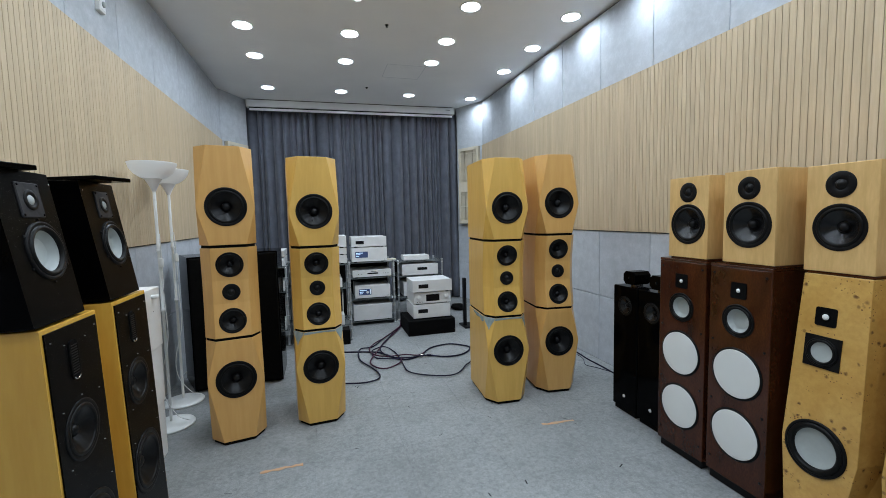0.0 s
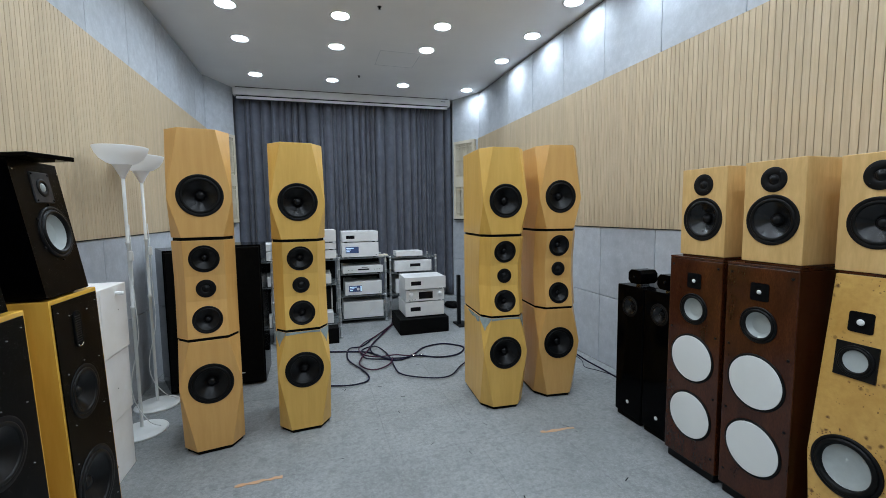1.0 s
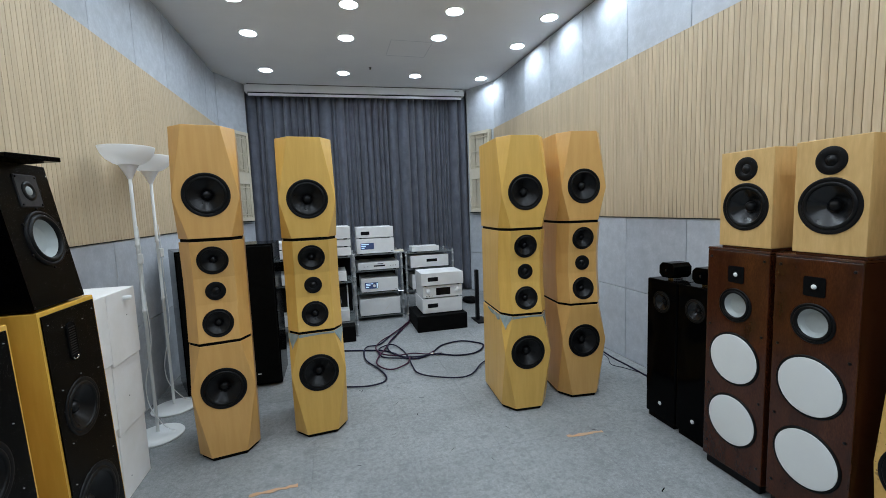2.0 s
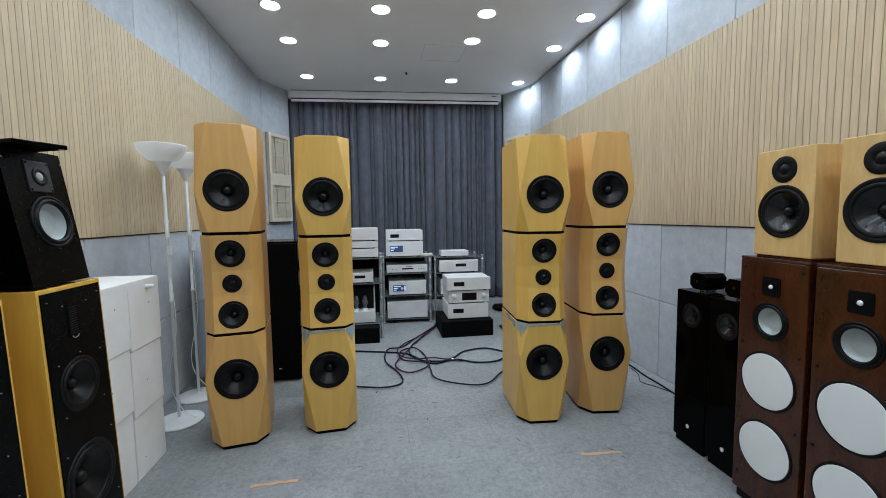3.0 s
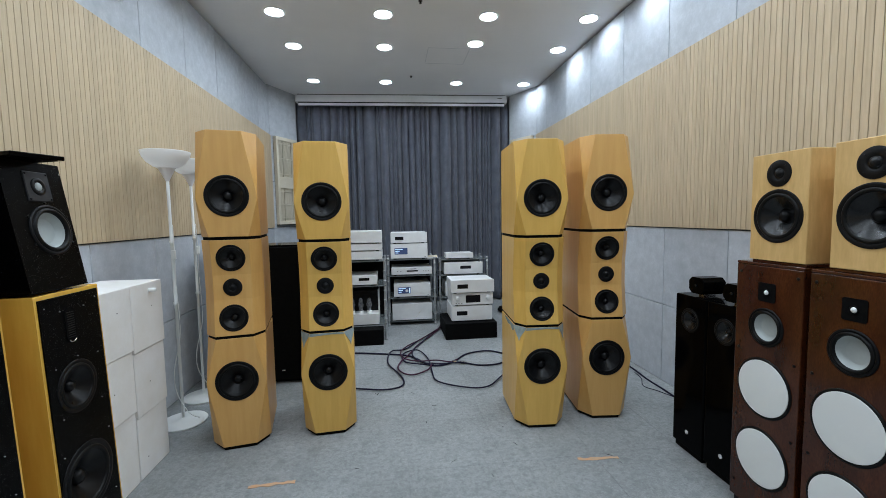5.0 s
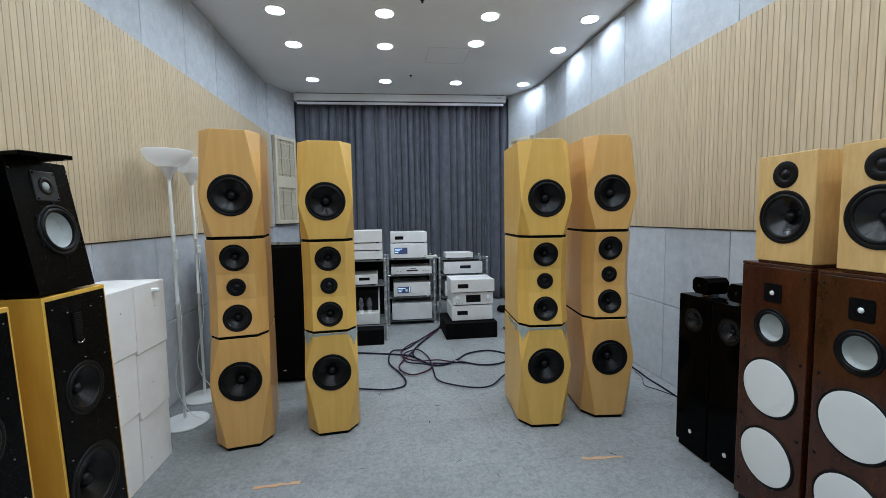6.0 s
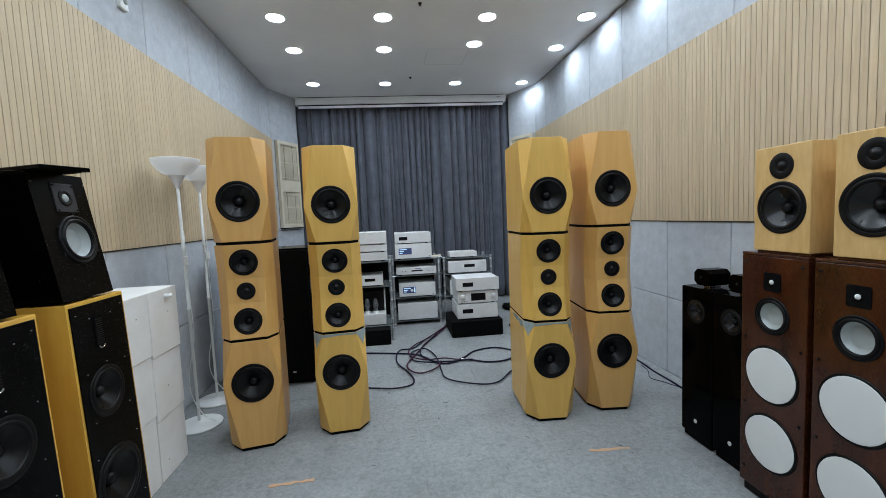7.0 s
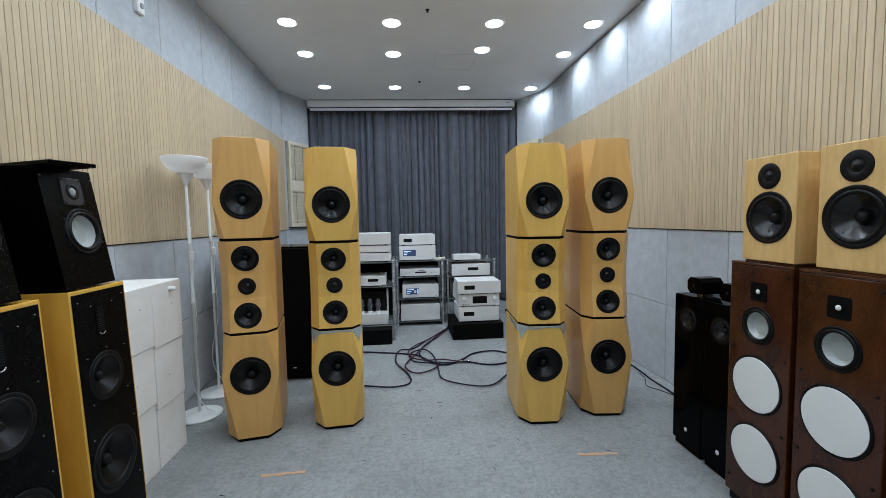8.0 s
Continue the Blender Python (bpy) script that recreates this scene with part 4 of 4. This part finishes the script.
device(pose(1.258, 4.84, 0.480), 0.47, 0.146, 0.36, "silver amplifier on top of a stack of three", window=(-0.165, -0.05, 0.055, 0.10))

# left rack
left_rack = rack(pose(0.03, 4.93, 0), 0.60, 0.44, (0.18, 0.592, 0.855), 0.862, "chrome and smoked-glass rack behind the maple towers")
pl2 = thing("black_plinth", pose(0.03, 4.75, 0), "low matt black plinth under a valve amplifier", "plinth", "low black plinths")
softened(part("body", box(-0.275, 0.275, 0.0, 0.16, 0.0, 0.16), M_MATT, pl2), 0.006)
low_unit = device(pose(0.09, 4.92, 0.855), 0.44, 0.098, 0.40, "silver unit at the bottom of a stack of three", name="power_supply")
slim_unit = device(pose(0.09, 4.92, 0.953), 0.44, 0.080, 0.40, "slim silver unit in a stack of three", name="power_supply")
device(pose(0.09, 4.91, 1.033), 0.44, 0.135, 0.40, "silver unit on top of a stack of three", name="amplifier")
shelf_player = device(pose(0.03, 4.91, 0.592), 0.44, 0.112, 0.38, "silver player with a dark display on a glass shelf", "disc player", window=(0.03, 0.14, 0.055, 0.085), name="disc_player")

va = thing("valve_amplifier", pose(0.05, 4.90, 0.18), "silver valve amplifier with glass tubes in front of a dark cover", "valve amplifier", "hi-fi electronics")
softened(part("chassis", box(-0.21, 0.21, 0.0, 0.36, 0.0, 0.115), M_SILVER, va), 0.003)
softened(part("transformer_cover", box(-0.197, 0.197, 0.16, 0.36, 0.115, 0.34), M_BLACK, va), 0.004)
for x in (-0.21, 0.198):
    part("side_cheek", prism([(x, 0.15), (x + 0.012, 0.15), (x + 0.012, 0.362), (x, 0.362)], 0.115, 0.352), M_SILVER, va, "silver side panel")
for vx in (-0.158, -0.07, 0.018, 0.106):
    v = part("valve", lathe([(0, 0.115), (0.022, 0.115), (0.022, 0.15), (0.020, 0.152), (0.021, 0.165), (0.030, 0.19), (0.031, 0.205), (0.024, 0.228), (0.0215, 0.246), (0.020, 0.258), (0.012, 0.270), (0, 0.273)], 20, "z"), M_VALVE, va, "clear glass valve", pose(vx, 0.08, 0), True)
    part("valve_socket", lathe([(0, 0.112), (0.026, 0.112), (0.026, 0.135), (0.023, 0.138)], 18, "z"), M_WHITE, v, "white ceramic socket")
# a like rack half hidden behind the large black speakers
for source, x, y, z, label in (
    (left_rack, -0.630, 4.93, 0.0, "chrome and smoked-glass rack behind the large black speakers"),
    (low_unit, -0.555, 4.92, 0.855, "silver unit at the bottom of a stack of two"),
    (slim_unit, -0.555, 4.92, 0.953, "slim silver unit on top of a stack of two"),
    (shelf_player, -0.565, 4.91, 0.592, "silver player half hidden behind a black speaker"),
    (va, -0.56, 4.90, 0.18, "silver valve amplifier half hidden behind a black speaker"),
):
    copy_thing(source, pose(x, y, z))["label"] = label
dc = thing("disc_case", pose(0.90, 5.60, 0.803), "two small disc cases lying on the rack corner", "disc case")
for n, (z, a) in enumerate(((0.0, 4), (0.011, -7))):
    part("case", box(-0.065, 0.065, -0.06, 0.06, 0.0, 0.010, 0.001), M_CREAM if n else M_SILVER, dc, m=pose(0, 0, z, 0, 0, a))

# black stand and pouch near the slanting corner
st = thing("black_stand", pose(1.70, 4.98, 0), "slim black metal stand on a flat foot", "stand")
part("upright", box(-0.015, 0.022, 0.0, 0.05, 0.01, 0.60, 0.003), M_BLACK, st)
part("foot", box(-0.035, 0.10, -0.10, 0.14, 0.0, 0.018, 0.004), M_BLACK, st)
pu = thing("cable_bag", pose(1.93, 5.95, 0), "black cloth bag lying on the carpet", "bag")
bm = bmesh.new()
bmesh.ops.create_icosphere(bm, subdivisions=3, radius=1.0)
for v in bm.verts:
    k = 1 + 0.22 * noise.noise(v.co * 1.9)
    v.co = Vector((v.co.x * 0.10 * k, v.co.y * 0.15 * k, max(0.0, 0.032 + v.co.z * 0.045 * k)))
part("bag_body", bm, M_MATT, pu, smooth=True)


# ---- curtain, screen case, corner grilles ----
def curtain(name, u0, u1, seed, label):
    """A heavy pleated curtain between two fractions of the recess width."""
    rnd = random.Random(seed)
    a, b = Vector((CURT_L[0] - 0.02, CURT_L[1] + 0.14, 0)), Vector((CURT_R[0] + 0.02, CURT_R[1] + 0.14, 0))
    d = (b - a)
    nrm = Vector((-d.y, d.x, 0)).normalized()
    length = d.length * (u1 - u0)
    cols, rowsn = int(length / 0.009), 16
    # pleats of uneven width, each a rounded fold
    folds, s = [], 0.0
    while s < length:
        w = rnd.choice((rnd.uniform(0.035, 0.07), rnd.uniform(0.07, 0.12), rnd.uniform(0.13, 0.2)))
        folds.append((s, w, min(0.13, 0.035 + w * rnd.uniform(0.5, 1.0)), rnd.uniform(-0.5, 0.5), rnd.uniform(-0.02, 0.02)))
        s += w
    bm = bmesh.new()
    grid = []
    k = 0
    for i in range(cols + 1):
        s = length * i / cols
        while k + 1 < len(folds) and s >= folds[k + 1][0]:
            k += 1
        f0, w, amp, skew, drift = folds[k]
        u = (s - f0) / w
        u = min(1.0, max(0.0, u + skew * u * (1 - u)))
        col = []
        for j in range(rowsn + 1):
            h = j / rowsn
            pinch = 0.55 + 0.45 * (1 - h) ** 0.7
            depth = amp * math.sin(math.pi * u) ** 0.6 * pinch * 1.35 + 0.006 * noise.noise(Vector((s * 9, h * 4, seed)))
            along = drift * (1 - h) * math.sin(math.pi * u)
            p = a + d * u0 + d.normalized() * (s + along) - nrm * depth
            col.append(bm.verts.new((p.x, p.y, 0.025 + h * 3.04)))
        grid.append(col)
    for c0, c1 in zip(grid, grid[1:]):
        for j in range(rowsn):
            bm.faces.new((c0[j], c1[j], c1[j + 1], c0[j + 1]))
    t = thing(name, pose(0, 0, 0), label, "curtain", "dark pleated curtains")
    ob = part("cloth", bm, M_CURTAIN, t, smooth=True)
    so = ob.modifiers.new("thick", "SOLIDIFY")
    so.thickness, so.offset = 0.003, 1
    return t


curtain("curtain", 0.0, 0.515, 3, "floor-length slate-grey pleated curtain, drawn closed")
curtain("curtain", 0.505, 1.0, 8, "floor-length slate-grey pleated curtain, drawn closed")
span = Vector((2.177 + 0.900, 6.758 - 6.873, 0))
yaw = math.degrees(math.atan2(span.y, span.x))
rail = thing("curtain_rail", pose(-0.92, 7.05, 3.05, 0, 0, yaw), "dark curtain rail under the ceiling", "curtain rail")
part("rail", box(0.0, 3.12, 0.0, 0.05, 0.0, 0.048), M_BLACK, rail)
sc = thing("projector_screen", pose(-0.900, 6.873, 0, 0, 0, yaw), "rolled-up projector screen in a long white metal case", "projector screen")
softened(part("case", box(0.0, span.length, -0.05, 0.06, 2.988, 3.086), M_ALU, sc, "long white metal case"), 0.006)
for x in (-0.006, span.length):
    softened(part("end_cap", box(x, x + 0.006, -0.052, 0.062, 2.985, 3.088), M_WHITE, sc), 0.002)
# solid black strip, the shade of the slot put into its colour
part("slot", box(0.03, span.length - 0.03, -0.03, 0.04, 2.966, 2.988), M_BLACK, sc, "dark slot")
softened(part("bottom_bar", box(0.035, span.length - 0.035, -0.046, -0.020, 2.938, 2.970), M_ALU, sc, "white weight bar"), 0.003)
# black strip stands in for shade between case and ceiling
part("bracket", box(0.02, span.length - 0.02, -0.02, 0.03, 3.084, CEIL), M_BLACK, sc, "black strip in the shaded gap under the ceiling")
part("badge", box(span.length - 0.14, span.length - 0.07, -0.052, -0.05, 3.045, 3.053), M_BLACK, sc)


def corner_grille(m):
    """A cream wooden box with two louvred openings, one above the other."""
    t = thing("corner_grille", m, "cream wooden wall box with two slatted grilles", "wall grille", "corner wall grilles")
    w, h, d = 0.42, 1.195, 0.055
    part("back", box(0.0, w, -0.006, -0.001, 0.0, h), M_SLATBACK, t)
    f = 0.042
    bars = [(0.0, f, 0.0, h), (w - f, w, 0.0, h), (f, w - f, 0.0, 0.05), (f, w - f, h - 0.045, h), (f, w - f, 0.50, 0.655)]
    for a, b, c, e in bars:
        softened(part("frame_board", box(a, b, -d, -0.006, c, e), M_CREAM, t), 0.002)
    for z0, z1 in ((0.05, 0.50), (0.655, h - 0.045)):
        gw = w - 2 * f
        gaps = 22
        for k in range(gaps):
            x = f + gw * (k + 0.5) / gaps
            if k % 11 == 5:
                continue
            part("louvre", box(x - 0.0045, x + 0.0045, -d + 0.012, -0.012, z0, z1), M_CREAM, t)
        for zz in ((z0 + z1) / 2, z1 - 0.045, z0 + 0.04):
            part("cross_bar", box(f, w - f, -d + 0.006, -d + 0.012, zz - 0.004, zz + 0.004), M_CREAM, t)
    # black strip puts the shade below the box into colour
    part("drip_board", box(-0.004, w + 0.004, -d - 0.004, -0.002, -0.012, 0.0), M_BLACK, t, "black strip for the shaded underside")
    return t


def along(a, b, s, out):
    d = (Vector((*b, 0)) - Vector((*a, 0))).normalized()
    p = Vector((*a, 0)) + d * s + Vector((d.y, -d.x, 0)) * out
    return p, math.degrees(math.atan2(d.y, d.x))


p, a = along(CORNER_L, CURT_L, 0.055, 0.0)
grl = corner_grille(pose(p.x, p.y, 1.235, 0, 0, a))
p, a = along(CURT_R, CORNER_R, 0.085, 0.0)
copy_thing(grl, pose(p.x, p.y, 1.235, 0, 0, a))

# ceiling and wall small things
for x, y in ((0.705, 4.13), (0.715, 5.98)):
    sp = thing("sprinkler_head", pose(x, y, CEIL, 180), "tiny dark sprinkler head in the ceiling", "sprinkler", "ceiling sprinkler heads")
    part("head", lathe([(0.018, 0.0), (0.016, 0.004), (0.008, 0.006), (0.006, 0.018), (0.012, 0.020), (0, 0.022)], 16, "z"), M_BLACK, sp)
hatch = thing("ceiling_hatch", pose(1.08, 5.30, CEIL), "flush square white access hatch in the ceiling", "access hatch")
for a, b, c, d in ((-0.225, 0.225, -0.226, -0.222), (-0.225, 0.225, 0.222, 0.226), (-0.226, -0.222, -0.222, 0.222), (0.222, 0.226, -0.222, 0.222)):
    part("seam", box(a, b, c, d, -0.0015, 0.002), M_PLASTER, hatch)
wb = thing("wall_box", pose(XL, 3.30, 2.62), "small white wall box with two round holes, high on the felt wall", "wall box")
softened(part("body", box(0.0, 0.025, -0.038, 0.038, 0.0, 0.12), M_WHITE, wb), 0.004)
part("plate", box(0.025, 0.027, -0.029, 0.029, 0.012, 0.108, 0.0008), M_ALU, wb, "pale grey inner plate")
# raised grey and dark discs stand in for two round holes
part("dial", lathe([(0.017, 0.0), (0.017, 0.008), (0.013, 0.010), (0, 0.010)], 20), M_GREYCAP, wb, "round grey disc for a hole", pose(0.027, 0, 0.045, 0, 0, 90), True)
part("button", lathe([(0.007, 0.0), (0.007, 0.004), (0, 0.005)], 14), M_PLATE, wb, "small dark disc for a hole", pose(0.027, 0, 0.088, 0, 0, 90), True)


# ---- cables and tape on the carpet ----
def cable(ctrl, r, material, label, lift=0.0):
    pts = curve_points([(x, y, r + 0.001 + (lift * (0.5 + 0.5 * math.sin(3.1 * n)))) for n, (x, y) in enumerate(ctrl)], 7)
    t = thing("floor_cable", pose(0, 0, 0), label, "cable", "speaker cables on the carpet")
    part("cable_run", tube(pts, r, 8), material, t, smooth=True)
    return t


cable([(-0.14, 4.51), (0.05, 4.5), (0.21, 4.46), (0.5, 4.36), (0.6, 4.26), (0.71, 4.07), (0.82, 4.04), (0.95, 4.13), (1.09, 4.3), (1.29, 4.35), (1.42, 4.26), (1.46, 4.17), (1.40, 4.06), (1.29, 3.98), (1.14, 3.99), (1.01, 4.07), (0.93, 4.10)], 0.0075, M_CABLE, "thick dark speaker cable looped on the carpet", 0.004)
cable([(-0.10, 3.70), (0.02, 3.68), (0.18, 3.63), (0.33, 3.59), (0.45, 3.63), (0.48, 3.73), (0.44, 3.91), (0.36, 4.12), (0.35, 4.32), (0.39, 4.49), (0.52, 4.54), (0.68, 4.81), (0.89, 5.15), (0.98, 5.40)], 0.0066, M_CABLE, "thick dark speaker cable running to the rack", 0.012)
cable([(1.40, 3.82), (1.27, 3.71), (1.13, 3.54), (1.0, 3.51), (0.82, 3.61), (0.73, 3.71), (0.72, 3.88), (0.72, 4.07), (0.7, 4.31), (0.63, 4.47), (0.52, 4.44), (0.48, 4.3), (0.51, 4.17), (0.62, 4.08), (0.75, 4.06)], 0.006, M_CABLE, "dark speaker cable coiled on the carpet", 0.016)
cable([(0.74, 4.09), (0.69, 3.94), (0.57, 3.85), (0.49, 3.88), (0.44, 4.01), (0.46, 4.14), (0.56, 4.4), (0.65, 4.63), (0.78, 4.89), (0.92, 5.18), (1.0, 5.55)], 0.0066, M_REDCABLE, "maroon speaker cable running to the rack", 0.018)
cable([(0.80, 4.96), (0.70, 4.72), (0.60, 4.50), (0.58, 4.30), (0.66, 4.12), (0.80, 4.05), (0.92, 4.07), (1.02, 4.05)], 0.0066, M_CABLE, "dark speaker cable beside the coil", 0.02)
cable([(0.98, 5.30), (0.84, 5.06), (0.68, 4.80), (0.55, 4.62), (0.47, 4.44), (0.50, 4.24), (0.62, 4.16), (0.78, 4.14), (0.90, 4.10), (0.97, 4.13)], 0.0062, M_REDCABLE, "maroon speaker cable beside the coil", 0.024)
cable([(2.40, 4.1), (2.39, 3.68), (2.37, 3.47), (2.37, 3.27), (2.36, 3.0), (2.36, 2.8)], 0.0065, M_CABLE, "black cable along the wall foot")
cable([(2.36, 3.62), (2.34, 3.5), (2.27, 3.36), (2.32, 3.26), (2.38, 3.1), (2.40, 2.9)], 0.0028, M_CABLE, "thin black cable along the wall foot")
for n, (x, y) in enumerate(((0.94, 4.10), (1.01, 4.075))):
    ct = thing("cable_plug", pose(x, y, 0.012, 0, 90, -25), "short silver cable plug", "cable plug", "cable plugs")
    part("plug", lathe([(0, -0.02), (0.011, -0.02), (0.011, 0.02), (0, 0.02)], 14, "z"), M_CHROME, ct, smooth=True)

for x, y, a, seed in ((-0.205, 2.575, 3.0, 1), (1.478, 2.538, -4.0, 2)):
    rnd = random.Random(seed)
    tp = thing("floor_tape", pose(x, y, 0.0005, 0, 0, a), "torn strip of orange tape stuck to the carpet", "tape", "orange tape strips")
    bm = bmesh.new()
    top = [(-0.11 + 0.22 * k / 12, 0.011 + rnd.uniform(-0.006, 0.004)) for k in range(13)]
    low = [(u, -0.011 + rnd.uniform(-0.004, 0.006)) for u, _ in top[::-1]]
    prism(top + low, 0.0, 0.0015, bm)
    part("strip", bm, M_TAPE, tp)

# small dark bits of litter on the carpet
rnd = random.Random(11)
litter = bmesh.new()
for _ in range(46):
    x, y, a = rnd.uniform(-0.8, 1.9), rnd.uniform(1.6, 3.9), rnd.uniform(0, math.pi)
    l, w = rnd.uniform(0.006, 0.022), rnd.uniform(0.0015, 0.004)
    c, s = math.cos(a), math.sin(a)
    litter.faces.new([litter.verts.new((x + u * c - v * s, y + u * s + v * c, 0.002)) for u, v in ((-l, -w), (l, -w * 0.4), (l * 0.8, w), (-l * 0.7, w * 0.7))])
tagged(place("carpet_litter", mesh_from(litter, "carpet_litter", M_MATT)), "tiny dark shreds scattered on the carpet", "litter", kind="stuff")

# ---- pieces of the setting: carpet tiles, felt boards, slats ----
tile_me = mesh_from(box(-0.2498, 0.2498, -0.2498, 0.2498, -0.006, 0.0, 0.0007), "carpet_tile", M_CARPET)
rnd = random.Random(5)
for i in range(-3, 6):
    for j in range(-5, 14):
        x, y = -0.03 + 0.25 + 0.5 * i, 2.58 + 0.25 + 0.5 * j - 2.0
        if XL - 0.28 < x < XR + 0.28 and y < 7.35:
            place("carpet_tile", tile_me, floor, pose(x, y, rnd.uniform(-0.0006, 0.0)))

for wall, x_in, sgn, y_end, first_seam in ((wall_west, XL, -1, CORNER_L[1], 3.54), (wall_east, XR, 1, CORNER_R[1], 3.461)):
    seams = [first_seam + 0.605 * k for k in range(-9, 6)]
    seams = [s for s in seams if YS + 0.05 < s < y_end - 0.05]
    seams = [YS] + seams + [y_end]
    for y0, y1 in zip(seams, seams[1:]):
        # boards stop short; the dark wall colour draws shade lines at slats and ceiling
        for z0, z1 in ((0.0, 0.598), (0.598, SLAT_LOW - 0.010), (SLAT_TOP, CEIL - 0.018)):
            a, b = sorted((x_in, x_in + sgn * 0.022))
            part("felt_board", box(a, b, y0 + 0.0022, y1 - 0.0022, z0 + 0.002, z1 - 0.002, 0.003), M_FELT, wall)
    a, b = sorted((x_in, x_in + sgn * 0.022))
    part("slat_backing", box(a + 0.004 * (sgn > 0), b - 0.004 * (sgn < 0), YS, y_end, SLAT_LOW, SLAT_TOP), M_SLATBACK, wall)
    pitch = 0.0355
    slat_me = mesh_from(box(-0.0075, 0.0075, -0.0163, 0.0163, SLAT_LOW - 0.004, SLAT_TOP + 0.004, 0.0012), "slat", M_SLAT)
    n = int((y_end - 1.2) / pitch)
    for k in range(n):
        place("slat", slat_me, wall, pose(x_in - sgn * 0.0045, y_end - 0.018 - k * pitch, 0, 0, 0, 0))
    rest = bmesh.new()
    y = y_end - 0.018 - n * pitch
    while y > YS + 0.02:
        box(x_in - sgn * 0.0045 - 0.0075, x_in - sgn * 0.0045 + 0.0075, y - 0.0163, y + 0.0163, SLAT_LOW - 0.004, SLAT_TOP + 0.004, 0, rest)
        y -= pitch
    tagged(part("slat_run", rest, M_SLAT, wall), kind="stuff")
